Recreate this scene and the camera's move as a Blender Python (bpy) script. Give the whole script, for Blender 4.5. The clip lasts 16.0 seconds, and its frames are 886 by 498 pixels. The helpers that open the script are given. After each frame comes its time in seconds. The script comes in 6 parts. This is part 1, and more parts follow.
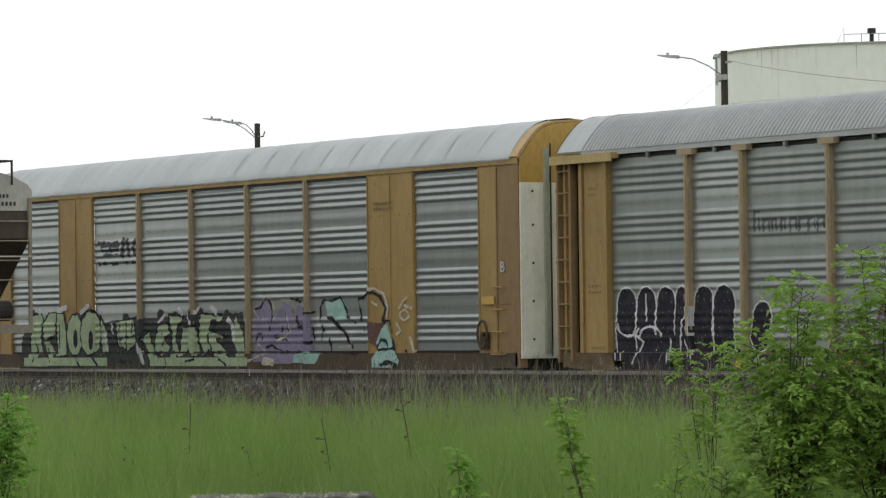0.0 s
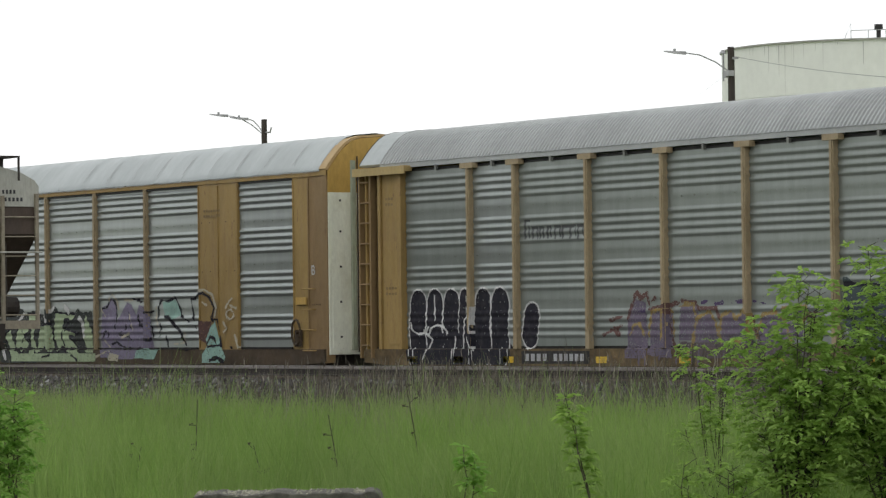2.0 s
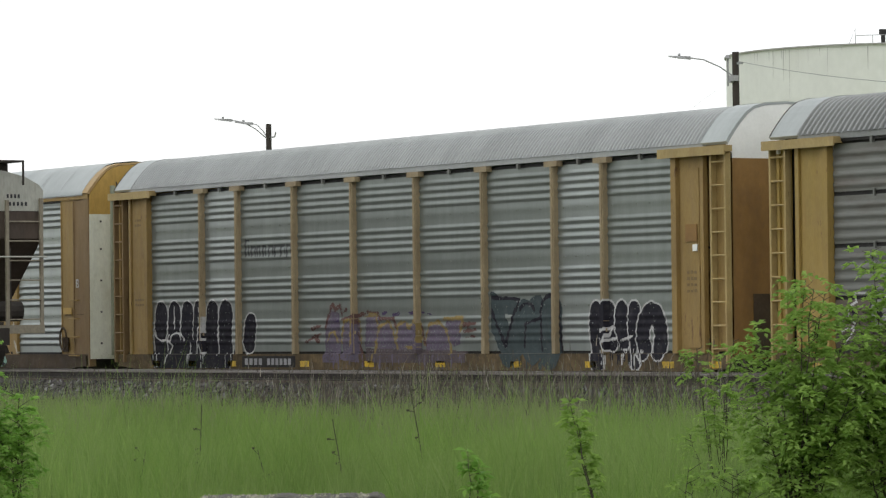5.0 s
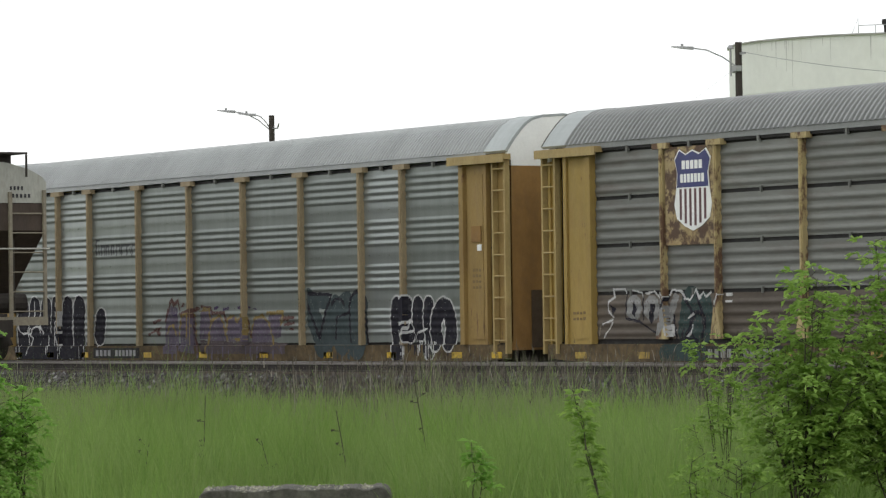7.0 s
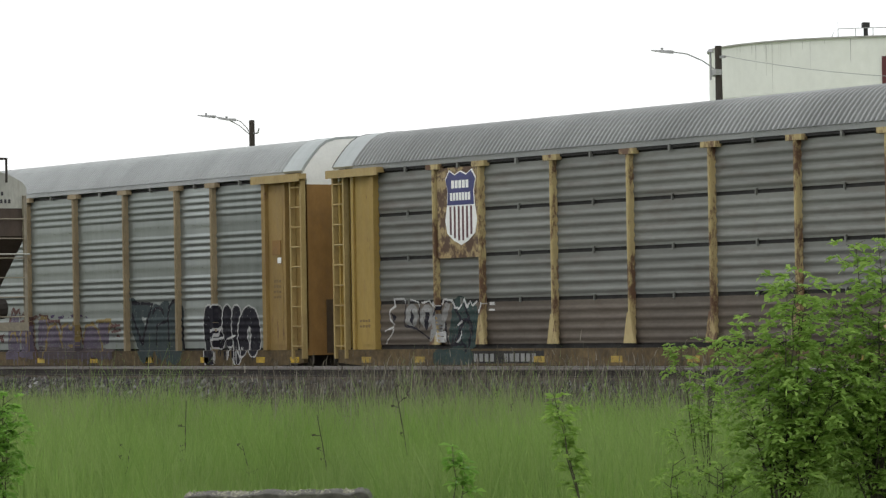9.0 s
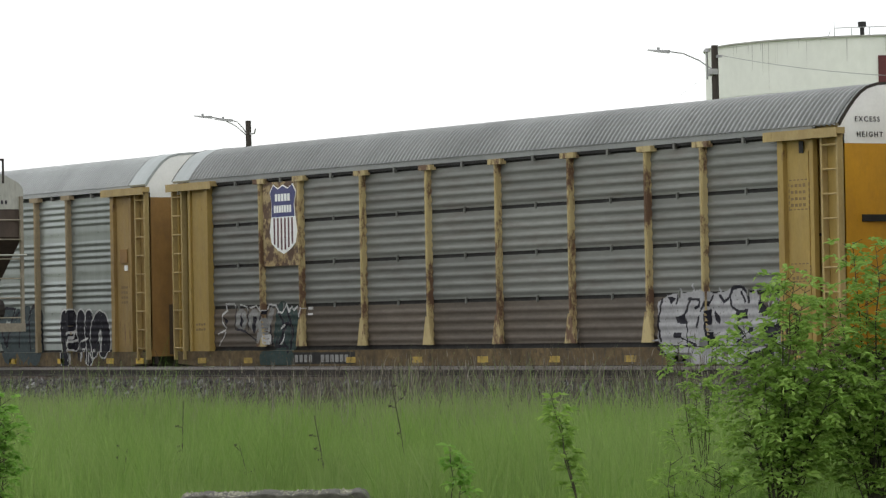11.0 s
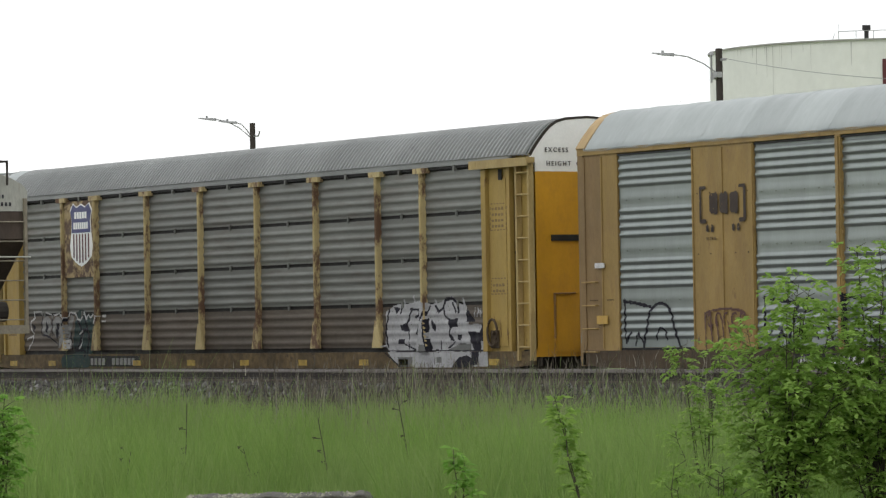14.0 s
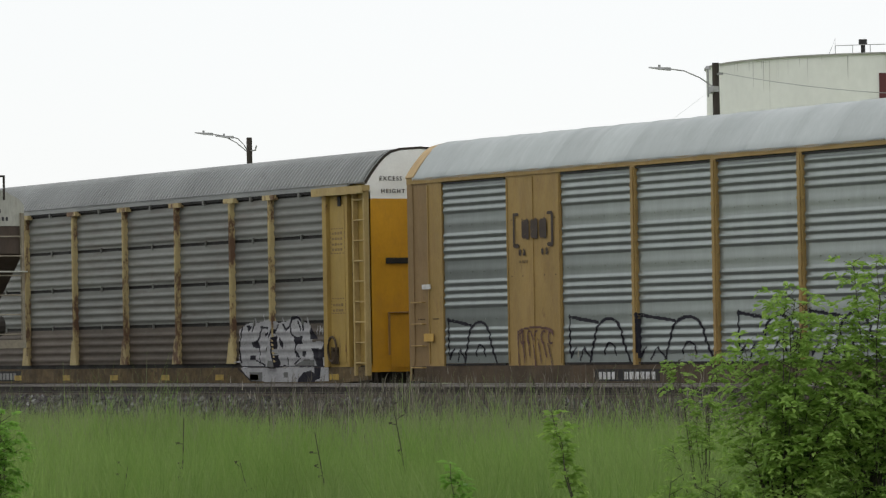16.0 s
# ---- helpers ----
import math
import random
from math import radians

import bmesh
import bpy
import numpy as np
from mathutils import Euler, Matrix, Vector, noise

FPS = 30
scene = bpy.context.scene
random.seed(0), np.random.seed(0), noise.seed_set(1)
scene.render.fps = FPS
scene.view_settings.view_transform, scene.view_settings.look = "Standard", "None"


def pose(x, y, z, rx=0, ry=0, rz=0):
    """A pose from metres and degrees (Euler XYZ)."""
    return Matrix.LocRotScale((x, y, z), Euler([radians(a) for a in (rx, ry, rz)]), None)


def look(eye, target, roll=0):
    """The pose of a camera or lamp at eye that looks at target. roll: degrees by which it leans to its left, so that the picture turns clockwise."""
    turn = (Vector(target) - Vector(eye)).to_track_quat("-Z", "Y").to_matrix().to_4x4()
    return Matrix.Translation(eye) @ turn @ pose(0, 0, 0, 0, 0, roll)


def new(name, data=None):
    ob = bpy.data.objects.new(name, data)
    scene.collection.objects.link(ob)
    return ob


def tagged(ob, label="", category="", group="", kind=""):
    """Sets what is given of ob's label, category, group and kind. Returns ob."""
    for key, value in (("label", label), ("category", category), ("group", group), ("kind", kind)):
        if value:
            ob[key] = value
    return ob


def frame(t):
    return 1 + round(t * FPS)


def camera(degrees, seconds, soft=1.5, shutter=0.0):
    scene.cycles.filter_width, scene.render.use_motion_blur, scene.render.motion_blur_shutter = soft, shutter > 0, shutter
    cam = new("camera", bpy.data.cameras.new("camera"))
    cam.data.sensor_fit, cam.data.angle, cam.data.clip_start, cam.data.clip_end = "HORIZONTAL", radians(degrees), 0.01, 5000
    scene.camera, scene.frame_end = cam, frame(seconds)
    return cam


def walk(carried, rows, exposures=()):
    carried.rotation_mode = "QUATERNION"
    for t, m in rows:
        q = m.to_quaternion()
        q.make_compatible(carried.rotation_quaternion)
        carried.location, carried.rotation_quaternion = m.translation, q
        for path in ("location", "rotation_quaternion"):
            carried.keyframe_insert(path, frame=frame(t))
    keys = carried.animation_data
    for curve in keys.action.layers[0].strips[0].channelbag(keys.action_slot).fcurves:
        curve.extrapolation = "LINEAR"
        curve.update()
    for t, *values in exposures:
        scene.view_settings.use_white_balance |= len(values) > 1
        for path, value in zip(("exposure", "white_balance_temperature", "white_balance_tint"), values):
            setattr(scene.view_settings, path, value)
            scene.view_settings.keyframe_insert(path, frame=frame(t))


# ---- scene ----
# camera: a long lens on a nearly still camera beyond the field; the track runs along x
EYE = 1.6
cam = camera(13.15, 16.0, soft=1.3)
# seconds, yaw, pitch, lean
AIM = [
    (0.0, 58.025, 1.193, -0.733), (0.5, 58.023, 1.141, -0.690), (1.0, 58.064, 1.108, -0.720),
    (1.5, 58.106, 1.116, -0.721), (2.0, 58.127, 1.134, -0.710), (2.5, 58.165, 1.151, -0.640),
    (3.0, 58.179, 1.181, -0.610), (3.5, 58.157, 1.202, -0.639), (4.0, 58.161, 1.229, -0.665),
    (6.5, 58.244, 1.084, -0.700), (7.0, 58.242, 1.071, -0.800), (7.5, 58.213, 1.069, -0.850),
    (8.0, 58.145, 1.084, -0.840), (8.5, 58.042, 1.094, -0.870), (9.0, 57.951, 1.132, -0.960),
    (11.5, 57.905, 1.130, -1.080), (12.0, 57.931, 1.127, -1.050), (12.5, 57.977, 1.139, -1.050),
    (13.0, 57.996, 1.149, -1.035), (13.5, 57.991, 1.164, -1.040), (14.0, 57.961, 1.173, -0.975),
    (14.5, 57.948, 1.232, -0.880), (15.0, 57.933, 1.297, -0.865), (15.5, 57.922, 1.344, -0.936),
    (16.0, 57.910, 1.387, -1.010),
]
walk(cam, [(t, pose(0, 0, EYE, 90 + pitch, 0, yaw) @ pose(0, 0, 0, 0, 0, lean)) for t, yaw, pitch, lean in AIM],
     exposures=[(0.0, -0.07), (3.0, 0.03), (8.0, 0.06), (12.5, 0.12), (14.5, 0.02), (16.0, -0.16)])

# ---- overcast daylight ----
world = bpy.data.worlds.new("overcast_sky")
scene.world = world
world.use_nodes = True
wn, wl = world.node_tree.nodes, world.node_tree.links
wn.clear()
w_out = wn.new("ShaderNodeOutputWorld")
w_bg = wn.new("ShaderNodeBackground")
w_sky = wn.new("ShaderNodeTexSky")
w_sky.sky_type, w_sky.sun_disc = "NISHITA", False
w_sky.sun_elevation, w_sky.sun_rotation = radians(58), radians(200)
w_scale = wn.new("ShaderNodeMix")
w_scale.data_type = "RGBA"
w_scale.blend_type = "MULTIPLY"
w_scale.inputs[0].default_value = 1.0
w_scale.inputs[7].default_value = (0.1, 0.1, 0.1, 1)
w_mix = wn.new("ShaderNodeMix")
w_mix.data_type = "RGBA"
w_mix.inputs[0].default_value = 0.86
w_cloud = wn.new("ShaderNodeTexNoise")
w_cloud.inputs["Scale"].default_value = 2.5
w_cloud.inputs["Detail"].default_value = 3
w_ramp = wn.new("ShaderNodeMapRange")
w_ramp.inputs["To Min"].default_value = 1.14
w_ramp.inputs["To Max"].default_value = 1.2
wl.new(w_cloud.outputs["Fac"], w_ramp.inputs["Value"])
w_tint = wn.new("ShaderNodeMix")
w_tint.data_type, w_tint.blend_type = "RGBA", "MULTIPLY"
w_tint.inputs[0].default_value = 1.0
w_tint.inputs[7].default_value = (1.0, 1.01, 1.01, 1)
wl.new(w_ramp.outputs[0], w_tint.inputs[6])
wl.new(w_sky.outputs[0], w_scale.inputs[6])
wl.new(w_scale.outputs[2], w_mix.inputs[6])
wl.new(w_tint.outputs[2], w_mix.inputs[7])
wl.new(w_mix.outputs[2], w_bg.inputs[0])
w_bg.inputs[1].default_value = 1.0
wl.new(w_bg.outputs[0], w_out.inputs[0])
sun = new("sun", bpy.data.lights.new("sun", "SUN"))
sun.data.energy, sun.data.angle, sun.data.color = 0.3, radians(25), (1.0, 0.97, 0.92)
sun.matrix_world = look((0, 0, 40), (-14, 26, 0))


# ---- materials ----
def mat(name, colour, rough=0.6, metal=0.0, grain=0.12, grain_scale=18.0, stain=0.25, stain_scale=1.3, dirt=None,
        bump=0.1, bump_scale=60.0, stretch=(1, 1, 1), rust=None, rust_at=0.62, spec=0.4, vary=0.0, patchy=0.12):
    """A surface with fine grain, broad stains and optional patches of rust or dirt, in object space."""
    m = bpy.data.materials.new(name)
    m.use_nodes = True
    n, l = m.node_tree.nodes, m.node_tree.links
    b = n["Principled BSDF"]
    b.inputs["Roughness"].default_value, b.inputs["Metallic"].default_value = rough, metal
    b.inputs["Specular IOR Level"].default_value = spec
    co = n.new("ShaderNodeTexCoord")
    mp = n.new("ShaderNodeMapping")
    mp.inputs["Scale"].default_value = stretch
    l.new(co.outputs["Object"], mp.inputs[0])

    def nz(scale, detail=4, rough_=0.6):
        t = n.new("ShaderNodeTexNoise")
        t.inputs["Scale"].default_value, t.inputs["Detail"].default_value = scale, detail
        t.inputs["Roughness"].default_value = rough_
        l.new(mp.outputs[0], t.inputs["Vector"])
        return t.outputs["Fac"]

    def ramp(src, a, b_, lo, hi):
        r = n.new("ShaderNodeMapRange")
        for k, v in zip(("From Min", "From Max", "To Min", "To Max"), (a, b_, lo, hi)):
            r.inputs[k].default_value = v
        l.new(src, r.inputs["Value"])
        return r.outputs[0]

    def mix(kind, fac, a, b_):
        x = n.new("ShaderNodeMix")
        x.data_type, x.blend_type = "RGBA", kind
        for slot, v in ((0, fac), (6, a), (7, b_)):
            if isinstance(v, (float, int)):
                x.inputs[slot].default_value = v
            elif isinstance(v, tuple):
                x.inputs[slot].default_value = (*v, 1)
            else:
                l.new(v, x.inputs[slot])
        return x.outputs[2]

    col = mix("MULTIPLY", 1.0, colour, ramp(nz(grain_scale), 0.3, 0.7, 1 - grain, 1 + grain))
    col = mix("MULTIPLY", 1.0, col, ramp(nz(stain_scale, 5, 0.65), 0.3, 0.72, 1 - stain, 1 + stain * 0.6))
    if dirt:
        col = mix("MIX", ramp(nz(stain_scale * 1.9, 6, 0.7), 0.5, 0.75, 0.0, 0.8), col, dirt)
    if rust:
        col = mix("MIX", ramp(nz(stain_scale * 2.7, 7, 0.75), rust_at, rust_at + 0.08, 0.0, 0.9), col, rust)
    if vary:
        info = n.new("ShaderNodeObjectInfo")
        col = mix("MULTIPLY", 1.0, col, ramp(info.outputs["Random"], 0, 1, 1 - vary, 1 + vary))
    l.new(col, b.inputs["Base Color"])
    if bump:
        bp = n.new("ShaderNodeBump")
        bp.inputs["Strength"].default_value, bp.inputs["Distance"].default_value = bump, 0.01
        l.new(nz(bump_scale, 3), bp.inputs["Height"])
        l.new(bp.outputs[0], b.inputs["Normal"])
    l.new(ramp(nz(stain_scale * 3, 3), 0.3, 0.7, max(0.05, rough - patchy), min(1, rough + patchy)), b.inputs["Roughness"])
    return m


def leafy(name, dark, light, gloss=0.5, through_=0.25, third=None, straw=None):
    """Foliage that differs from leaf to leaf and lets some light through."""
    m = bpy.data.materials.new(name)
    m.use_nodes = True
    n, l = m.node_tree.nodes, m.node_tree.links
    b = n["Principled BSDF"]
    geo = n.new("ShaderNodeNewGeometry")
    r = n.new("ShaderNodeValToRGB")
    r.color_ramp.elements[0].color, r.color_ramp.elements[1].color = (*dark, 1), (*light, 1)
    if third:
        r.color_ramp.elements[1].position = 0.82
        r.color_ramp.elements.new(1.0).color = (*third, 1)
    l.new(geo.outputs["Random Per Island"], r.inputs[0])
    co, nz = n.new("ShaderNodeTexCoord"), n.new("ShaderNodeTexNoise")
    nz.inputs["Scale"].default_value = 0.53
    l.new(co.outputs["Object"], nz.inputs["Vector"])
    mr = n.new("ShaderNodeMapRange")
    for k, v in zip(("From Min", "From Max", "To Min", "To Max"), (0.3, 0.7, 0.76, 1.22)):
        mr.inputs[k].default_value = v
    l.new(nz.outputs["Fac"], mr.inputs["Value"])
    mx = n.new("ShaderNodeMix")
    mx.data_type, mx.blend_type = "RGBA", "MULTIPLY"
    mx.inputs[0].default_value = 1.0
    l.new(r.outputs[0], mx.inputs[6])
    l.new(mr.outputs[0], mx.inputs[7])
    tone = mx.outputs[2]
    if straw:
        n2, r2, m2 = n.new("ShaderNodeTexNoise"), n.new("ShaderNodeMapRange"), n.new("ShaderNodeMix")
        n2.inputs["Scale"].default_value, n2.inputs["Detail"].default_value = 1.3, 5
        sq = n.new("ShaderNodeMapping")
        sq.inputs["Scale"].default_value = (1, 1, 0.6)
        l.new(co.outputs["Object"], sq.inputs[0])
        l.new(sq.outputs[0], n2.inputs["Vector"])
        for k, v in zip(("From Min", "From Max", "To Min", "To Max"), (0.46, 0.68, 0.0, 0.6)):
            r2.inputs[k].default_value = v
        l.new(n2.outputs["Fac"], r2.inputs["Value"])
        m2.data_type = "RGBA"
        m2.inputs[7].default_value = (*straw, 1)
        l.new(r2.outputs[0], m2.inputs[0])
        l.new(tone, m2.inputs[6])
        tone = m2.outputs[2]
    l.new(tone, b.inputs["Base Color"])
    b.inputs["Roughness"].default_value = gloss
    b.inputs["Specular IOR Level"].default_value = 0.25
    t = n.new("ShaderNodeBsdfTranslucent")
    l.new(tone, t.inputs[0])
    x = n.new("ShaderNodeMixShader")
    x.inputs[0].default_value = through_
    l.new(b.outputs[0], x.inputs[1])
    l.new(t.outputs[0], x.inputs[2])
    l.new(x.outputs[0], n["Material Output"].inputs[0])
    return m


STREAK = (2.2, 1, 0.35)
M = {
    "rack_yellow": mat("aged_yellow_paint", (0.305, 0.205, 0.07), 0.62, stain=0.2, grain=0.08, stretch=(1.6, 1.6, 0.5), stain_scale=0.8, dirt=(0.205, 0.125, 0.052), rust=(0.13, 0.066, 0.034), rust_at=0.6),
    "rack_ochre": mat("faded_ochre_paint", (0.36, 0.25, 0.07), 0.6, stain=0.2, grain=0.08, stretch=(1.6, 1.6, 0.5), stain_scale=0.8, dirt=(0.27, 0.17, 0.055), rust=(0.14, 0.075, 0.038), rust_at=0.61),
    "rack_brown": mat("rust_browned_yellow_paint", (0.225, 0.148, 0.066), 0.65, stain=0.22, grain=0.08, stretch=(1.6, 1.6, 0.5), stain_scale=0.8, dirt=(0.155, 0.095, 0.045), rust=(0.11, 0.058, 0.032), rust_at=0.6),
    "khaki": mat("sun_faded_khaki_yellow_paint", (0.40, 0.30, 0.125), 0.62, stain=0.22, grain=0.08, stretch=(1.2, 1.2, 0.6), dirt=(0.29, 0.195, 0.08), rust=(0.15, 0.085, 0.04), rust_at=0.64),
    "post_tan": mat("faded_tan_paint", (0.315, 0.25, 0.15), 0.65, stain=0.2, stretch=(1, 1, 0.5), dirt=(0.23, 0.165, 0.09)),
    "post_rusty": mat("rusty_yellow_paint", (0.46, 0.37, 0.18), 0.65, stain=0.18, grain=0.05, stretch=(1, 1, 0.45), stain_scale=0.7, dirt=(0.32, 0.23, 0.10), rust=(0.095, 0.042, 0.028), rust_at=0.485),
    "rusty_plate": mat("rust_eaten_yellow_plate", (0.40, 0.31, 0.16), 0.65, stain=0.3, stain_scale=0.9, dirt=(0.27, 0.17, 0.06), rust=(0.065, 0.032, 0.024), rust_at=0.44),
    "galv": mat("galvanised_steel", (0.298, 0.323, 0.308), 0.33, 0.62, stain=0.09, stretch=STREAK, grain=0.04, grain_scale=30, bump=0.0, patchy=0.02, vary=0.05),
    # darker copy of galv, with dimmer reflections put into its colour
    "galv_grey": mat("dimmed_galvanised_steel", (0.27, 0.297, 0.285), 0.33, 0.6, stain=0.1, stretch=STREAK, grain=0.04, grain_scale=30, bump=0.0, patchy=0.02, vary=0.05),
    "galv_dull": mat("dull_galvanised_steel", (0.226, 0.248, 0.229), 0.38, 0.5, stain=0.12, stretch=STREAK, grain=0.05, grain_scale=30, bump=0.0, patchy=0.03, vary=0.06),
    "galv_dark": mat("grimy_dark_steel", (0.185, 0.19, 0.172), 0.48, 0.3, stain=0.18, grain=0.06, stretch=(0.25, 1, 1.2), dirt=(0.125, 0.105, 0.088), vary=0.13, patchy=0.05),
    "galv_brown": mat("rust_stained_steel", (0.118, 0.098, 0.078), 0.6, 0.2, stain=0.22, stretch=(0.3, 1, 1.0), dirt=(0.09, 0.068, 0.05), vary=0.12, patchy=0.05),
    "roof_light": mat("pale_roof_sheet", (0.385, 0.415, 0.41), 0.5, 0.15, stain=0.12, grain=0.05, stretch=(1.2, 0.3, 0.3), stain_scale=0.9, vary=0.06, rust=(0.24, 0.25, 0.25), rust_at=0.7),
    "roof_mid": mat("weathered_roof_sheet", (0.365, 0.38, 0.375), 0.5, 0.15, stain=0.14, grain=0.06, stain_scale=0.7, stretch=(1.0, 0.4, 0.4), rust=(0.27, 0.28, 0.27), rust_at=0.63),
    "roof_dark": mat("dark_roof_sheet", (0.265, 0.275, 0.268), 0.5, 0.15, stain=0.16, grain=0.06, stain_scale=0.5, stretch=(0.8, 0.4, 0.4), rust=(0.17, 0.17, 0.165), rust_at=0.6),
    "sill_rust": mat("rusty_brown_sill", (0.075, 0.052, 0.03), 0.8, stain=0.45, stain_scale=1.2, dirt=(0.07, 0.048, 0.032), rust=(0.035, 0.027, 0.022), rust_at=0.64),
    "sill_tan": mat("grimy_tan_sill", (0.128, 0.09, 0.042), 0.8, stain=0.6, stain_scale=1.1, grain=0.3, grain_scale=6, dirt=(0.045, 0.035, 0.026), rust=(0.035, 0.027, 0.022), rust_at=0.58),
    "white": mat("old_white_paint", (0.74, 0.76, 0.64), 0.5, stain=0.16, grain=0.06, stretch=(1, 1, 0.5), dirt=(0.55, 0.55, 0.42), rust=(0.30, 0.23, 0.13), rust_at=0.66),
    "channel_green": mat("grey_green_paint", (0.33, 0.36, 0.27), 0.6, stain=0.3, stretch=(1, 1, 0.4), dirt=(0.22, 0.21, 0.14)),
    "white_clean": mat("clean_white_paint", (0.85, 0.86, 0.83), 0.5, stain=0.06, grain=0.03),
    "door_yellow": mat("bright_yellow_paint", (0.55, 0.28, 0.015), 0.5, stain=0.18, grain=0.04, stretch=(1, 1, 0.6), stain_scale=0.7, dirt=(0.38, 0.19, 0.025), rust=(0.20, 0.11, 0.035), rust_at=0.64),
    "door_brown": mat("brown_yellow_paint", (0.27, 0.15, 0.045), 0.6, stain=0.3, grain=0.04, stretch=(1, 1, 0.6), dirt=(0.19, 0.11, 0.045)),
    "reflector": mat("yellow_reflector", (0.62, 0.41, 0.03), 0.4, stain=0.4, stain_scale=5, dirt=(0.30, 0.20, 0.06)),
    "reflector_dull": mat("grimy_yellow_reflector", (0.42, 0.29, 0.06), 0.6, stain=0.5, stain_scale=3, dirt=(0.14, 0.10, 0.05)),
    "black": mat("black_steel_and_shade", (0.018, 0.017, 0.016), 0.7, stain=0.3),
    "under": mat("dirty_underframe", (0.045, 0.038, 0.032), 0.85, stain=0.4),
    "steel": mat("worn_wheel_steel", (0.17, 0.14, 0.12), 0.5, 0.7, stain=0.3),
    "rail": mat("brown_rail_side", (0.032, 0.026, 0.023), 0.8, 0.2, stain=0.3, stain_scale=0.8),
    "rail_top": mat("worn_rail_top", (0.155, 0.138, 0.127), 0.5, 0.4, stain=0.2),
    "sleeper": mat("weathered_timber", (0.10, 0.08, 0.065), 0.9, stain=0.4, stretch=(1, 6, 1)),
    "hopper_cream": mat("cream_grey_paint", (0.42, 0.42, 0.37), 0.6, stain=0.2, stretch=STREAK, dirt=(0.28, 0.26, 0.22)),
    "hopper_tan": mat("grimy_tan_grey_paint", (0.27, 0.24, 0.18), 0.7, stain=0.3, dirt=(0.15, 0.11, 0.07)),
    # grime, with the slope sheet's shade put into the brown as well
    "hopper_brown": mat("shaded_brown_grime", (0.075, 0.055, 0.042), 0.7, stain=0.3, stretch=STREAK),
    "tank": mat("off_white_tank_paint", (0.76, 0.77, 0.72), 0.6, stain=0.07, stain_scale=0.25, grain=0.03, stretch=(1, 1, 0.7), dirt=(0.69, 0.70, 0.64), grain_scale=3),
    "tank_grime": mat("grey_rim_grime", (0.36, 0.36, 0.33), 0.8, stain=0.4),
    "maroon": mat("maroon_paint", (0.10, 0.02, 0.022), 0.5),
    "pole_wood": mat("dark_pole_timber", (0.055, 0.045, 0.038), 0.9, stain=0.4, stretch=(4, 4, 0.4)),
    "lamp_metal": mat("grey_lamp_metal", (0.36, 0.36, 0.36), 0.5, 0.4),
    "concrete": mat("weathered_concrete", (0.105, 0.10, 0.085), 0.95, stain=0.5, stain_scale=5, grain=0.35, bump=1.0, bump_scale=40, dirt=(0.07, 0.075, 0.05)),
    "cap_cream": mat("sun_bleached_yellow_paint", (0.44, 0.31, 0.15), 0.6, stain=0.2, grain=0.05, dirt=(0.33, 0.21, 0.09)),
    "ochre_top": mat("clean_ochre_paint", (0.47, 0.30, 0.075), 0.55, stain=0.15, stretch=STREAK),
    "ballast": mat("ballast_bed", (0.045, 0.04, 0.036), 0.95, stain=0.5, stain_scale=6, grain=0.5, grain_scale=25, bump=1.0, bump_scale=18),
    "soil": mat("grassy_soil", (0.15, 0.20, 0.06), 0.95, stain=0.4, stain_scale=0.25, grain=0.3, grain_scale=9, bump=0.8, bump_scale=8),
    "blue": mat("enamel_blue", (0.045, 0.05, 0.16), 0.4, stain=0.2),
    "stripe_red": mat("faded_maroon_stripe", (0.13, 0.055, 0.06), 0.5, stain=0.2),
    "ink": mat("black_lettering", (0.03, 0.03, 0.035), 0.6, stain=0.3),
    "ink_brown": mat("dark_brown_lettering", (0.045, 0.03, 0.022), 0.6, stain=0.3),
    "stencil_ink": mat("faded_brown_stencil", (0.20, 0.135, 0.055), 0.6, stain=0.3),
    "ink_grey": mat("worn_grey_lettering", (0.085, 0.09, 0.09), 0.6, stain=0.3),
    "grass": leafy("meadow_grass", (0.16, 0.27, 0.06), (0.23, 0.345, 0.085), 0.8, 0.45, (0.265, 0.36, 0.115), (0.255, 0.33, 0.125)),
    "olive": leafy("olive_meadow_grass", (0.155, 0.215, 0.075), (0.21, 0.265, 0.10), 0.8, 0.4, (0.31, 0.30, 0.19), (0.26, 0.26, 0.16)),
    # light on the block's top is put into this paler colour
    "crust": mat("lit_pale_crust", (0.30, 0.29, 0.23), 0.95, stain=0.5, stain_scale=9, grain=0.4, bump=1.0, bump_scale=30, dirt=(0.16, 0.17, 0.10)),
    "dry": leafy("dry_stalks", (0.06, 0.052, 0.04), (0.155, 0.135, 0.108), 0.9, 0.1, (0.30, 0.275, 0.225)),
    "leaf": leafy("shrub_leaves", (0.175, 0.30, 0.055), (0.345, 0.50, 0.12), 0.5, 0.55),
    "leaf_young": leafy("young_leaves", (0.16, 0.33, 0.055), (0.30, 0.50, 0.11), 0.5, 0.55),
    "stem": mat("thin_bark", (0.06, 0.055, 0.035), 0.9),
}


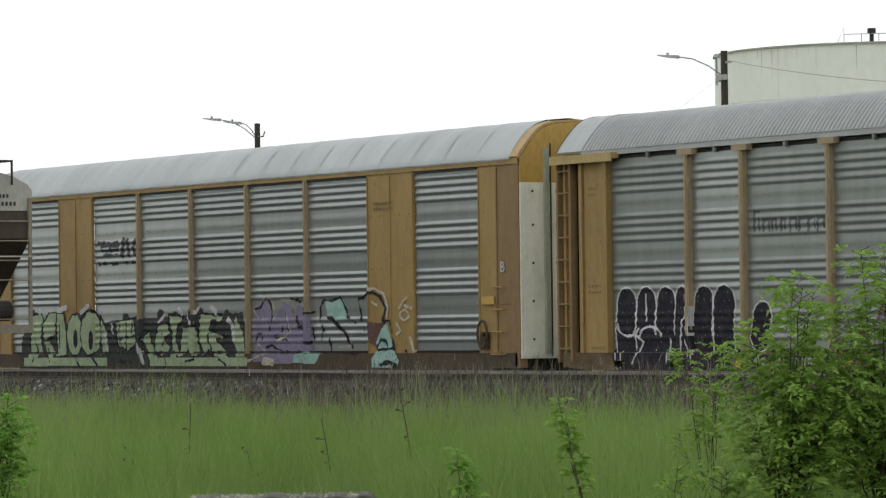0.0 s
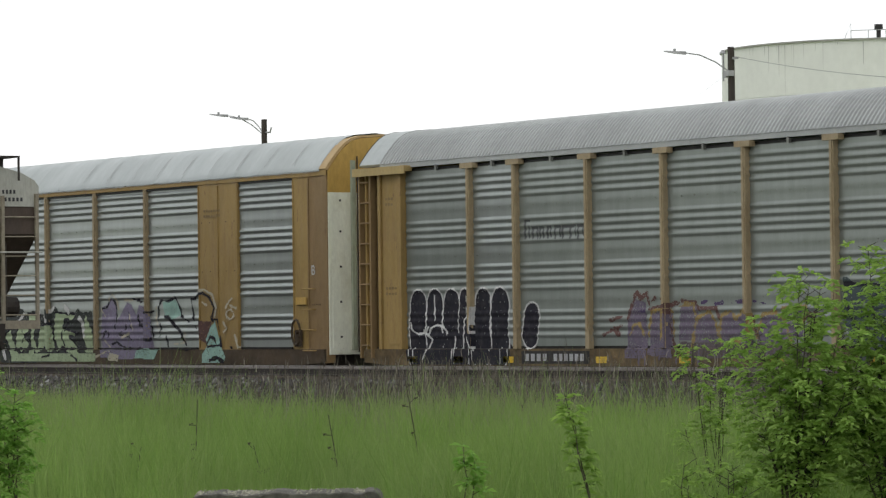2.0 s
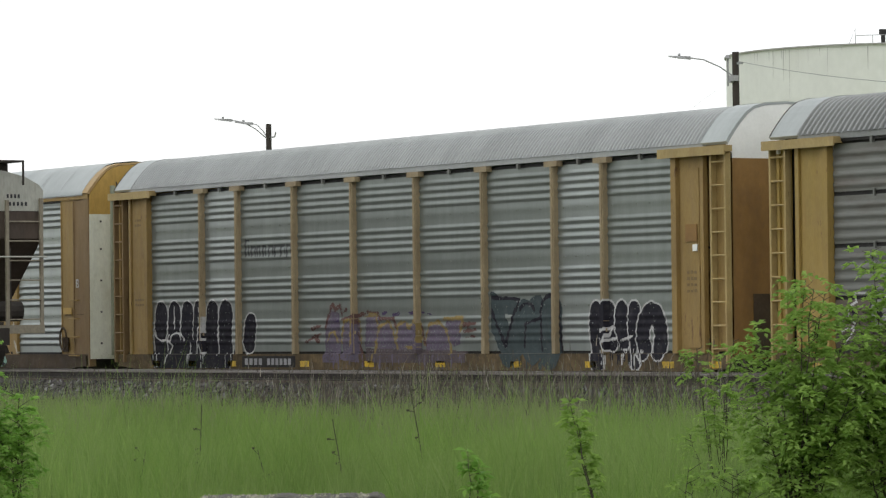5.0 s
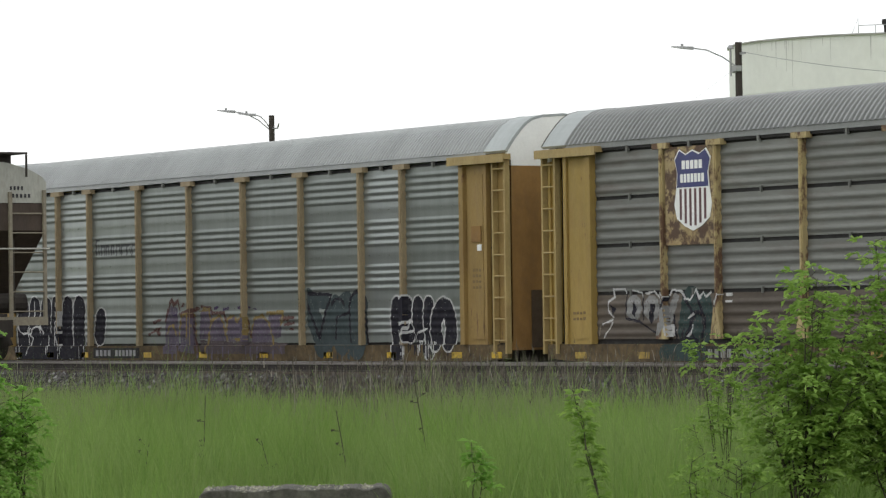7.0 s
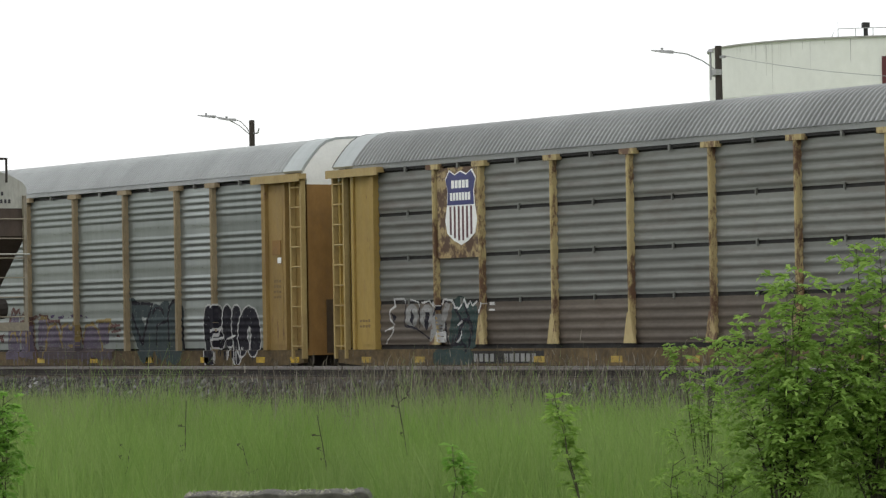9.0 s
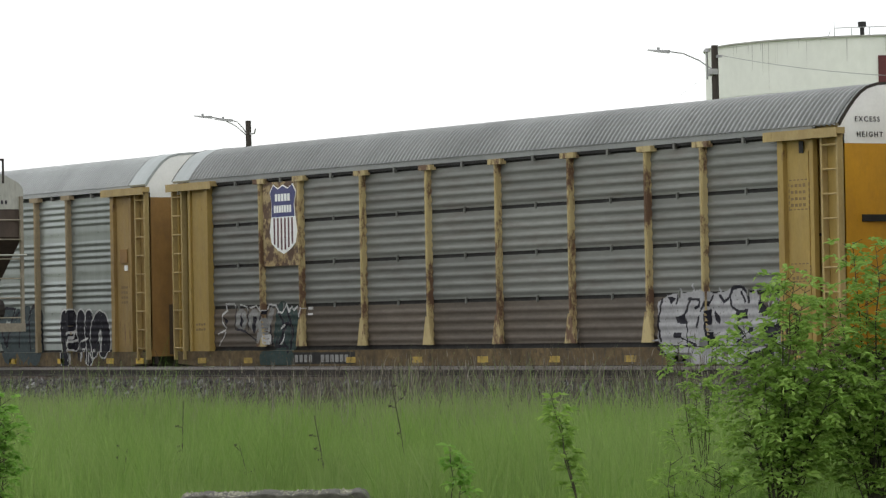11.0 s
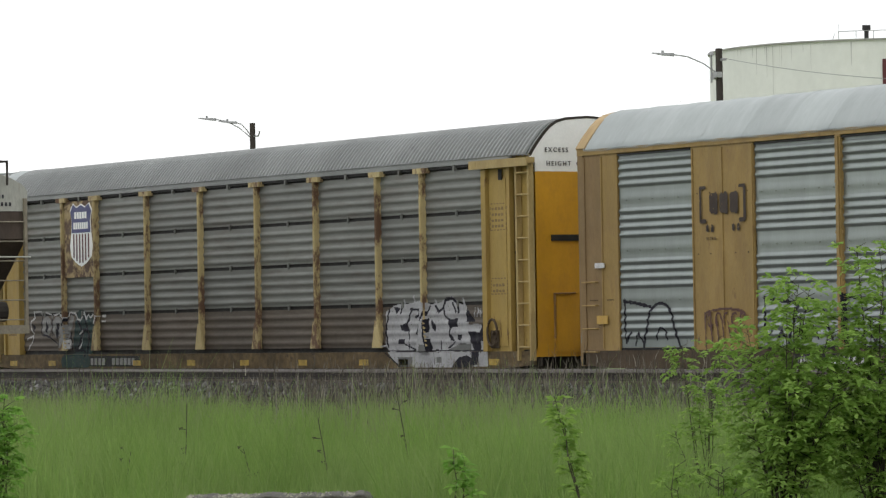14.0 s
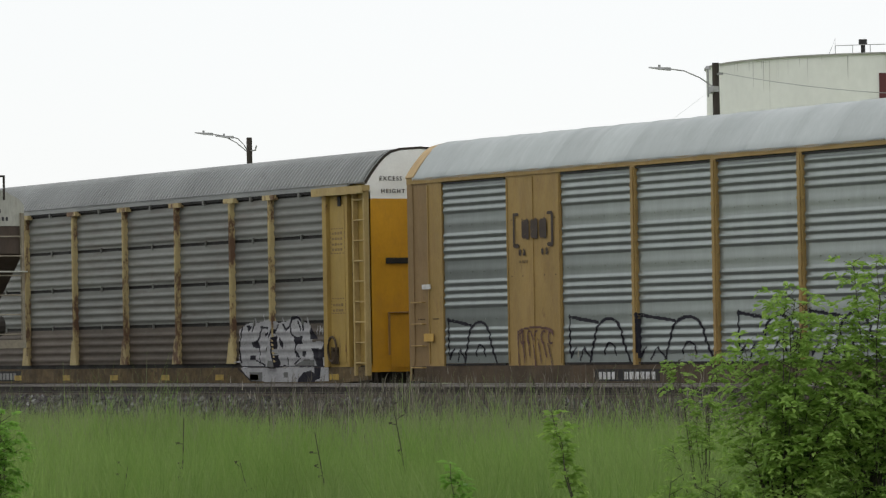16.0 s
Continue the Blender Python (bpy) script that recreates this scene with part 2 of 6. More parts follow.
# ---- geometry helpers ----
class Geo:
    """Collects faces, each with a material of its own, into one mesh."""

    def __init__(self):
        self.v, self.f, self.k = [], [], []

    def face(self, pts, k=0):
        i = len(self.v)
        self.v += [tuple(p) for p in pts]
        self.f.append(tuple(range(i, i + len(pts))))
        self.k.append(k)

    def box(self, x0, x1, y0, y1, z0, z1, k=0):
        i = len(self.v)
        self.v += [(x, y, z) for x in (x0, x1) for y in (y0, y1) for z in (z0, z1)]
        for q in ((0, 1, 3, 2), (4, 6, 7, 5), (0, 4, 5, 1), (2, 3, 7, 6), (0, 2, 6, 4), (1, 5, 7, 3)):
            self.f.append(tuple(i + a for a in q))
            self.k.append(k)

    def prism(self, outline, a, b, axis="x", k=0):
        """A closed outline pushed from a to b along an axis; outline in the two other axes, in order."""
        def at(p, s):
            return {"x": (s, p[0], p[1]), "y": (p[0], s, p[1]), "z": (p[0], p[1], s)}[axis]
        i, n = len(self.v), len(outline)
        self.v += [at(p, a) for p in outline] + [at(p, b) for p in outline]
        for j in range(n):
            self.f.append((i + j, i + (j + 1) % n, i + n + (j + 1) % n, i + n + j))
        self.f += [tuple(range(i, i + n)), tuple(range(i + 2 * n - 1, i + n - 1, -1))]
        self.k += [k] * (n + 2)

    def tube(self, path, radius, sides=6, k=0, end=None):
        """A round bar along a path, tapering to end."""
        i0, n = len(self.v), len(path)
        for j, p in enumerate(path):
            p = Vector(p)
            d = (Vector(path[min(j + 1, n - 1)]) - Vector(path[max(j - 1, 0)])).normalized()
            u = d.cross(Vector((0, 0, 1)) if abs(d.z) < 0.9 else Vector((1, 0, 0))).normalized()
            w = d.cross(u)
            r = radius + ((end if end is not None else radius) - radius) * j / max(1, n - 1)
            for s in range(sides):
                a = 2 * math.pi * s / sides
                self.v.append(tuple(p + u * (r * math.cos(a)) + w * (r * math.sin(a))))
        for j in range(n - 1):
            for s in range(sides):
                a, b = i0 + j * sides + s, i0 + j * sides + (s + 1) % sides
                self.f.append((a, b, b + sides, a + sides))
                self.k.append(k)
        self.f += [tuple(range(i0 + sides - 1, i0 - 1, -1)), tuple(range(i0 + (n - 1) * sides, i0 + n * sides))]
        self.k += [k, k]

    def mesh(self, name, mats, smooth=False):
        me = bpy.data.meshes.new(name)
        me.from_pydata(self.v, [], self.f)
        for m in mats:
            me.materials.append(M[m])
        me.polygons.foreach_set("material_index", self.k)
        if smooth:
            me.polygons.foreach_set("use_smooth", [True] * len(self.f))
        bm = bmesh.new()
        bm.from_mesh(me)
        bmesh.ops.recalc_face_normals(bm, faces=bm.faces)
        bm.to_mesh(me)
        bm.free()
        return me


def thing(name, at, label, category, group="", kind=""):
    ob = new(name)
    ob.matrix_basis = at
    return tagged(ob, label, category, group, kind)


def part(name, geo, mats, parent=None, label="", smooth=False):
    ob = new(name, geo.mesh(name, [mats] if isinstance(mats, str) else mats, smooth))
    ob.parent = parent
    return tagged(ob, label)


def solid(name, geo, mats, label="", category="", group="", kind="", at=None, smooth=False):
    ob = new(name, geo.mesh(name, [mats] if isinstance(mats, str) else mats, smooth))
    if at is not None:
        ob.matrix_basis = at
    return tagged(ob, label, category, group, kind)


def bevelled(ob, width=0.01, segments=2):
    b = ob.modifiers.new("bevel", "BEVEL")
    b.width, b.segments, b.limit_method = width, segments, "ANGLE"
    return ob


# ---- the ground and the tracks ----
SIDE = 46.64            # the near sides of the passing cars
RT = 0.12               # rail top of the far track
NEAR, NT = 38.2, 0.81   # centre and rail top of the near track


PROFILE = [(-900, 0), (35.35, 0), (36.5, NT - 0.28), (39.9, NT - 0.28), (41.05, 0.0), (42, -0.1), (44.9, -0.35), (46.46, -0.17),
           (49.86, -0.17), (50.6, -0.35), (60, -0.1), (900, -0.1)]


def ground_height(y):
    """Field, the near bank, a dip between the tracks, the far bed."""
    return float(np.interp(y, [p[0] for p in PROFILE], [p[1] for p in PROFILE]))


def build_ground():
    g = Geo()
    xs = [-900, -400, -200] + [-130 + 2 * i for i in range(61)] + [60, 200, 900]
    ys = [-300, -60, 0, 10, 20, 28, 32, 34, 35, 35.35, 35.6, 35.9, 36.2, 36.5, 37, 38.2, 39.9, 40.2, 40.6, 41.05, 42, 43.5, 44.2,
          44.9, 45.5, 46.46, 49.86, 50.6, 52, 60, 80, 120, 250, 900]
    idx = {}
    for x in xs:
        for y in ys:
            idx[x, y] = len(g.v)
            lump = 0.05 * noise.noise((x * 0.3, y * 0.3, 0)) if y < 35.5 else 0
            g.v.append((x, y, ground_height(y) + lump))
    for a, b in zip(xs, xs[1:]):
        for c, d in zip(ys, ys[1:]):
            g.f.append((idx[a, c], idx[b, c], idx[b, d], idx[a, d]))
            g.k.append(1 if 35.3 < (c + d) / 2 < 51 else 0)
    solid("ground", g, ["soil", "ballast"], "grassy field rising to gravel railway beds", "ground", kind="structure")


def rail_outline(y, z):
    return [(y - 0.07, z - 0.17), (y + 0.07, z - 0.17), (y + 0.07, z - 0.155), (y + 0.012, z - 0.135), (y + 0.012, z - 0.045),
            (y + 0.036, z - 0.035), (y + 0.036, z - 0.006), (y + 0.028, z), (y - 0.028, z), (y - 0.036, z - 0.006),
            (y - 0.036, z - 0.035), (y - 0.012, z - 0.045), (y - 0.012, z - 0.135), (y - 0.07, z - 0.155)]


def build_track(centre, top, label, x0, x1):
    tr = thing("railway_track", pose(0, 0, 0), label, "track", kind="structure")
    for side in (-0.753, 0.753):
        g = Geo()
        g.prism(rail_outline(centre + side, top), x0, x1)
        g.k[7:10] = [1] * 3
        part("rail", g, ["rail", "rail_top"], tr)
    s = Geo()
    s.box(-0.115, 0.115, centre - 1.3, centre + 1.3, top - 0.35, top - 0.175)
    me = s.mesh("sleeper", ["sleeper"])
    for i in range(150):
        o = new("sleeper", me)
        o.parent = tr
        o.matrix_basis = pose(-112 + i * 0.55, random.uniform(-0.04, 0.04), random.uniform(-0.01, 0.01), 0, 0, random.uniform(-1, 1))
    return tr


build_ground()
build_track(NEAR, NT, "brown steel rails on weathered timber sleepers", -300, 200)
build_track(SIDE + 1.52, RT, "brown steel rails on the lower far bed", -300, 200)


# ---- the train: bilevel car carriers ----
LONG, WIDE = 27.75, 3.05
DECK, EAVE, EDGE, CROWN = 0.93, 5.14, 5.28, 6.13      # heights over the rail
ARCH = [(-0.04, EDGE), (0.04, 5.4), (0.18, 5.58), (0.35, 5.77), (0.5, 5.91), (0.68, 6.02), (0.95, 6.09), (1.525, CROWN)]
ARCH = ARCH + [(WIDE - y, z) for y, z in ARCH[-2::-1]]
# metres that the train has gone, every half second
GONE = [0.0, 2.19, 4.381, 6.574, 8.772, 10.97, 13.162, 15.343, 17.514, 19.687, 21.846, 23.995, 26.133, 28.256, 30.374, 32.472, 34.554,
        36.618, 38.662, 40.691, 42.697, 44.68, 46.64, 48.568, 50.481, 52.361, 54.21, 56.029, 57.821, 59.587, 61.326, 63.044, 64.751]


def ridge_depth(z, rows, amp, width):
    """How far a pressed sheet stands out at a height, with ridges at the given rows."""
    d = 0.0
    for r in rows:
        u = abs(z - r) / (width / 2)
        if u < 1:
            d = max(d, amp * (0.5 + 0.5 * math.cos(math.pi * u)))
    return d


def framed_rows():
    return [4.97 - 1.077 * g - 0.168 * k for g in range(4) for k in range(4)]


def ribbed_rows():
    return [4.885 - 1.05 * g - 0.168 * k for g in range(4) for k in range(4)]


BROAD = [4.17 - 1.07 * g for g in range(3)]      # shallow swellings between the groups of ridges


def sheet(geo, x0, x1, z0, z1, rows, amp, width, y=0.05, step=0.024, k=0, broad=()):
    """A pressed steel sheet, ridged outwards, with a plain back."""
    n = max(2, int((z1 - z0) / step))
    zs = [z0 + (z1 - z0) * i / n for i in range(n + 1)]
    line = [(y - max(ridge_depth(z, rows, amp, width), ridge_depth(z, broad, 0.006, 0.3)), z) for z in zs] + [(y + 0.03, z1), (y + 0.03, z0)]
    geo.prism(line, x0, x1, "x", k)


def arch_band(geo, x0, x1, thick=0.05, k=0, grow=0.0):
    """A stretch of the roof's arch, as a shell."""
    mid = WIDE / 2
    outer = [(mid + (y - mid) * (1 + grow / 2), z + grow) for y, z in ARCH]
    inner = [(mid + (y - mid) * 0.965, z - thick) for y, z in outer]
    geo.prism(outer + inner[::-1], x0, x1, "x", k)


def ribbed_roof(geo, x0, x1, pitch, amp, k=0):
    """An arched roof pressed in broad ribs with narrow grooves that run across the car."""
    cols = []
    n = int((x1 - x0) / pitch)
    for i in range(n * 6 + 1):
        x = x0 + (x1 - x0) * i / (n * 6)
        s = (amp, amp * 0.9, -amp, -amp * 1.4, -amp, amp * 0.9)[i % 6]
        cols.append([len(geo.v) + j for j in range(len(ARCH))])
        for y, z in ARCH:
            c = (y - WIDE / 2) / (WIDE / 2)
            d = s * min(1.0, max(0.15, (abs(c) - 0.4) / 0.3))
            geo.v.append((x, y + d * (c if abs(c) > 0.5 else 0), z + d * (1 - abs(c) * 0.6)))
    for a, b in zip(cols, cols[1:]):
        for j in range(len(ARCH) - 1):
            geo.f.append((a[j], b[j], b[j + 1], a[j + 1]))
            geo.k.append(k)


def seamed_roof(car, x0, x1, bay, label, sag):
    """A smooth arched roof in sheets that lap one over the next, each sagging a little, with a toothed lower edge."""
    bays = int(round((x1 - x0) / bay))
    wide = (x1 - x0) / bays
    for q in range(bays):
        geo, n = Geo(), 40
        for i in range(n + 1):
            u = i / n
            x = x0 + wide * (q + u) + 0.006 * (i == n)
            s = sag * math.sin(math.pi * u) ** 2 + 0.1 * sag * (1 - u)
            for j, (y, z) in enumerate(ARCH):
                c = (y - WIDE / 2) / (WIDE / 2)
                rim = j in (0, len(ARCH) - 1)
                edge = (-0.055 if i % 2 else 0.01) if rim else 0
                geo.v.append((x, y - s * c * 0.8 + 0.02 * c * rim, z - s * 0.8 + edge + 0.06 * (1 - c * c)))
        m = len(ARCH)
        for i in range(n):
            for j in range(m - 1):
                geo.f.append((i * m + j, (i + 1) * m + j, (i + 1) * m + j + 1, i * m + j + 1))
                geo.k.append(0)
        part("roof_sheet", geo, "roof_light", car, label, smooth=True)
        if sag < 0.02 and q > 8:
            x, st = x0 + wide * (q + 0.97), Geo()
            for (ya, za), (yb, zb) in zip(ARCH[1:4], ARCH[2:5]):
                st.face([(x, ya - 0.012, za + 0.045), (x + 0.03, ya - 0.012, za + 0.045), (x + 0.025, yb - 0.012, zb + 0.045), (x + 0.005, yb - 0.012, zb + 0.045)])
            part("rain_streak", st, "roof_dark", car, "dark streak on a roof lap")


def ladder(parent, x0, x1, z0, z1, paint, y=-0.09, rungs=9, label=""):
    g = Geo()
    g.box(x0, x0 + 0.06, y, y + 0.14, z0, z1)
    g.box(x1 - 0.06, x1, y, y + 0.14, z0, z1)
    lad = part("ladder", g, paint, parent, label)
    for i in range(rungs):
        z = z0 + 0.3 + (z1 - z0 - 0.5) * i / (rungs - 1)
        r = Geo()
        r.tube([(x0 + 0.03, y + 0.02, z), (x1 - 0.03, y + 0.02, z)], 0.022)
        part("rung", r, paint, lad)


def bogie(parent, x):
    g = Geo()
    for y in (0.42, 2.5):
        g.prism([(x - 1.15, 0.36), (x - 0.95, 0.62), (x - 0.4, 0.66), (x, 0.72), (x + 0.4, 0.66), (x + 0.95, 0.62), (x + 1.15, 0.36),
                 (x + 0.85, 0.3), (x + 0.45, 0.28), (x, 0.2), (x - 0.45, 0.28), (x - 0.85, 0.3)], y, y + 0.13, "y")
    g.box(x - 0.2, x + 0.2, 0.55, 2.5, 0.35, 0.6)
    bg = part("bogie", g, "under", parent, "dirty cast steel bogie")
    sets = []
    for dx in (-0.89, 0.89):
        w = Geo()
        w.tube([(0, -0.95, 0), (0, 0.95, 0)], 0.08, 10)
        for side in (-1, 1):
            pts = [(0.42 * math.cos(a * math.pi / 12), 0.42 * math.sin(a * math.pi / 12)) for a in range(24)]
            w.prism(pts, side * 0.72, side * 0.85, "y")
            w.prism([(p * 1.07, q * 1.07) for p, q in pts], side * 0.68, side * 0.72, "y")
        ws = part("wheelset", w, "steel", bg)
        ws.matrix_basis = pose(x + dx, WIDE / 2, 0.42)
        sets.append((ws, x + dx))
    return sets


def car_shell(car, sill):
    """Underframe, deck sill, floor decks and the far side, shared by all the carriers. Returns the wheelsets."""
    g = Geo()
    g.box(0.35, LONG - 0.35, 0.9, 2.15, 0.5, 0.9)
    g.box(0.3, LONG - 0.3, 0.1, WIDE - 0.1, DECK - 0.05, DECK + 0.03)
    g.box(0.3, LONG - 0.3, 0.12, WIDE - 0.12, 3.1, 3.16)
    part("underframe", g, "under", car, "dark grimy underframe and decks")
    for y0, y1 in ((-0.02, 0.1), (WIDE - 0.1, WIDE + 0.02)):
        s = Geo()
        s.prism([(0.1, DECK), (LONG - 0.1, DECK), (LONG - 0.1, 0.62), (LONG - 1.2, 0.55), (1.2, 0.55), (0.1, 0.62)], y0, y1, "y")
        part("side_sill", s, sill, car)
    f = Geo()
    sheet(f, 1.0, LONG - 1.0, DECK + 0.02, EAVE, [], 0, 0.1, y=WIDE - 0.06)
    part("far_side_wall", f, "galv_dull", car)
    for x0, x1, x in ((-0.62, 0.4, -0.62), (LONG - 0.4, LONG + 0.55, LONG + 0.55)):
        c = Geo()
        c.box(x0, x1, WIDE / 2 - 0.12, WIDE / 2 + 0.12, 0.6, 0.88)
        c.box(x - 0.08, x + 0.08, WIDE / 2 - 0.2, WIDE / 2 + 0.2, 0.55, 0.93)
        part("coupler", c, "under", car)
    return bogie(car, 2.9) + bogie(car, LONG - 2.9)


def end_door(car, x, upper, lower, split, seams=(), label="", fill=0.97):
    """The arched, two-leaf end door set a little into the end of the car."""
    inner = [(WIDE / 2 + (y - WIDE / 2) * fill, z - 0.04) for y, z in ARCH]
    top = [p for p in inner if p[1] > split]
    g = Geo()
    g.prism([(inner[0][0], split)] + top + [(inner[-1][0], split)] if top[0][1] > split else top, x - 0.04, x + 0.04, "x", 0)
    g.box(x - 0.04, x + 0.04, inner[0][0], inner[-1][0], 0.8, split, 1)
    door = part("end_door", g, [upper, lower], car, label)
    for y in seams:
        s = Geo()
        s.box(x + 0.041 if x > 5 else x - 0.07, x + 0.06 if x > 5 else x - 0.041, y, y + 0.03, 0.85, 5.6)
        part("door_seam", s, "under", door)
    return door


def bars(geo, x0, x1, z0, z1, n, y, k=0, gap=0.3, ragged=0.0):
    """A line of unreadable lettering as plain bars."""
    w = (x1 - x0) / n
    for i in range(n):
        h = random.uniform(0, ragged) * (z1 - z0)
        geo.box(x0 + w * i, x0 + w * (i + 1 - gap), y - 0.005, y, z0, z1 - h, k)


WHEELS = []


def framed_car(x, roof_label, label, mirrored_posts, plates, panels, post_mat="rack_yellow", sag=0.026, panel_mat="galv_grey", name="car_carrier"):
    """A carrier with flush yellow side plates, slim posts and pressed galvanised panels."""
    car = thing(name, pose(x, SIDE, RT), label, "rail car", "cars of the passing train")
    WHEELS.append((car, x, car_shell(car, "sill_rust")))
    rows = framed_rows()
    for x0, x1 in panels:
        g = Geo()
        sheet(g, x0 + 0.02, x1 - 0.02, DECK + 0.06, EAVE - 0.02, rows, 0.029, 0.162, step=0.018, broad=BROAD)
        part("side_panel", g, panel_mat, car, "ridged galvanised steel panel")
    for x0, x1 in plates:
        g = Geo()
        g.box(x0, x1, 0.0, 0.05, DECK, EAVE - 0.002)
        paint = "rack_brown" if x1 < 1.0 or x0 > 26.5 else "rack_yellow"
        plate = part("side_plate", g, paint, car, "yellow steel side plate" if paint == "rack_yellow" else "browned yellow steel corner plate")
        for e in (x0 + 0.02, (x0 + x1) / 2 - 0.02, x1 - 0.06) if x1 - x0 > 1 else (x0 + 0.01,):
            g = Geo()
            g.box(e, e + 0.04, -0.025, 0.0, DECK + 0.05, EAVE - 0.05)
            part("batten", g, paint, plate)
        r = Geo()
        for zz in (2.9, 4.15) if x1 - x0 > 2 else (2.0,):
            for i in range(5):
                xx = x0 + 0.2 + (x1 - x0 - 0.4) * i / 4
                r.box(xx - 0.014, xx + 0.014, -0.01, 0.0, zz, zz + 0.024)
        tagged(part("rivets", r, "sill_rust", plate), kind="stuff")
    for p in mirrored_posts:
        g = Geo()
        g.box(p - 0.085, p + 0.085, -0.03, 0.05, DECK, EAVE - 0.002)
        g.box(p - 0.045, p + 0.045, -0.06, -0.03, DECK, EAVE - 0.03)
        for i in range(8):
            g.box(p - 0.12, p + 0.12, -0.02, 0.0, 1.2 + i * 0.5, 1.26 + i * 0.5)
        part("post", g, post_mat, car)
    g = Geo()
    g.box(0, LONG, -0.03, 0.06, EAVE, EDGE - 0.012)
    part("top_rail", g, "rack_yellow", car)
    # solid black strips stand in for shade in the gaps around each panel
    for x0, x1 in panels:
        b = Geo()
        b.box(x0 + 0.05, x1 - 0.05, -0.012, 0.02, EAVE - 0.06, EAVE - 0.022)
        part("panel_gap", b, "black", car, "black strip as shade in the gap over the panel")
        b = Geo()
        b.box(x0 + 0.1, x1 - 0.1, -0.012, 0.02, DECK + 0.02, DECK + 0.055)
        part("panel_gap", b, "black", car, "black strip as shade in the gap under the panel")
    seamed_roof(car, 0.28, LONG - 0.28, 1.42, roof_label, sag)
    for e0, e1 in ((-0.02, 0.32), (LONG - 0.32, LONG + 0.02)):
        a = Geo()
        arch_band(a, e0, e1, grow=0.02)
        part("roof_end", a, "cap_cream", car, "bleached yellow arched roof end")
    for e in (0.0, LONG - 0.2):
        for y in (-0.02, WIDE - 0.18):
            c = Geo()
            c.box(e, e + 0.2, y, y + 0.2, 0.6, EDGE)
            part("corner_post", c, "rack_brown", car, "browned yellow corner post")
    return car


def ladder_car(x, label, posts, panel_rows, panel_mat, post_mat, roof_mat, cap_mat, end_paint, pitch, four_sheets, foot, name="car_carrier"):
    """A carrier with T-headed posts over pressed panels, corner ladders and header beams."""
    car = thing(name, pose(x, SIDE, RT), label, "rail car", "cars of the passing train")
    WHEELS.append((car, x, car_shell(car, "sill_tan")))
    edges = [1.98] + posts + [25.95]
    for a, b in zip(edges, edges[1:]):
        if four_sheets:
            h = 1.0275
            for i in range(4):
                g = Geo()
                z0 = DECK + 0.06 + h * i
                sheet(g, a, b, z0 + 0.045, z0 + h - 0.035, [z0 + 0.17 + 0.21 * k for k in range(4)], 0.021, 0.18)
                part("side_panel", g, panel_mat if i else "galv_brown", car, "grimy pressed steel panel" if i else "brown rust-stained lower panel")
        else:
            g = Geo()
            sheet(g, a, b, DECK + 0.06, EAVE - 0.07, panel_rows, 0.021, 0.162, step=0.018, broad=BROAD)
            part("side_panel", g, panel_mat if b - a > 2.2 else "galv", car, "dull ridged galvanised panel")
    # black sheet that puts the interior's shade behind the panel seams
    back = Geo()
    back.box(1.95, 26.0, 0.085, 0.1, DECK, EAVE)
    part("backing", back, "black", car, "black sheet as interior shade behind the panels")
    for p in posts:
        g = Geo()
        w = 0.058 if foot else 0.07
        g.box(p - w, p + w, -0.08, 0.05, DECK + (0.1 if foot else 0.0), EAVE - 0.06)
        g.box(p - w * 0.45, p + w * 0.45, -0.1, -0.08, DECK + 0.4, EAVE - 0.1)
        g.box(p - 0.26, p + 0.26, -0.11, 0.05, EAVE - 0.1, EAVE + 0.02)
        if foot:
            g.prism([(p - w, DECK + 0.75), (p + w, DECK + 0.75), (p + 0.2, DECK + 0.1), (p - 0.2, DECK + 0.1)], -0.115, -0.06, "y")
        else:
            for i in range(4):
                g.box(p - 0.1, p + 0.1, -0.05, -0.02, 1.4 + i * 1.02, 1.48 + i * 1.02)
        part("post", g, post_mat, car)
    for a, b in zip(edges, edges[1:]):
        h = Geo()
        xx = (a + b) / 2
        h.box(xx - 0.035, xx + 0.035, -0.04, 0.03, EAVE - 0.09, EAVE + 0.04)
        part("roof_clip", h, "galv_dark", car)
        if four_sheets:
            for i in (1, 2, 3):
                h = Geo()
                zz = DECK + 0.06 + 1.0275 * i
                h.box(xx - 0.022, xx + 0.022, 0.01, 0.05, zz - 0.06, zz + 0.06)
                h.box(xx - 0.04, xx + 0.04, 0.01, 0.045, zz + 0.06, zz + 0.08)
                part("seam_clip", h, panel_mat, car)
            # black strip painted as the gap's shade below the top rail
            h = Geo()
            h.box(a + 0.1, b - 0.1, 0.0, 0.05, EAVE - 0.03, EAVE + 0.025)
            part("panel_gap", h, "black", car, "black strip as shade in the gap over the panel")
    g = Geo()
    g.box(0.9, LONG - 0.9, -0.02, 0.06, EAVE + 0.03, EDGE + 0.01)
    part("top_rail", g, roof_mat, car)
    r = Geo()
    ribbed_roof(r, 0.95, LONG - (0.12 if foot else 0.95), pitch, 0.042 if foot else 0.026)
    part("roof", r, roof_mat, car, "ribbed steel arched roof")
    a = Geo()
    arch_band(a, 0.0, 0.97, grow=0.012)
    part("roof_end", a, cap_mat, car, "plain roof end sheet")
    a = Geo()
    arch_band(a, LONG - (0.14 if foot else 0.97), LONG - 0.05, grow=0.012)
    part("roof_end", a, cap_mat if foot is False else roof_mat, car, "plain roof end sheet")
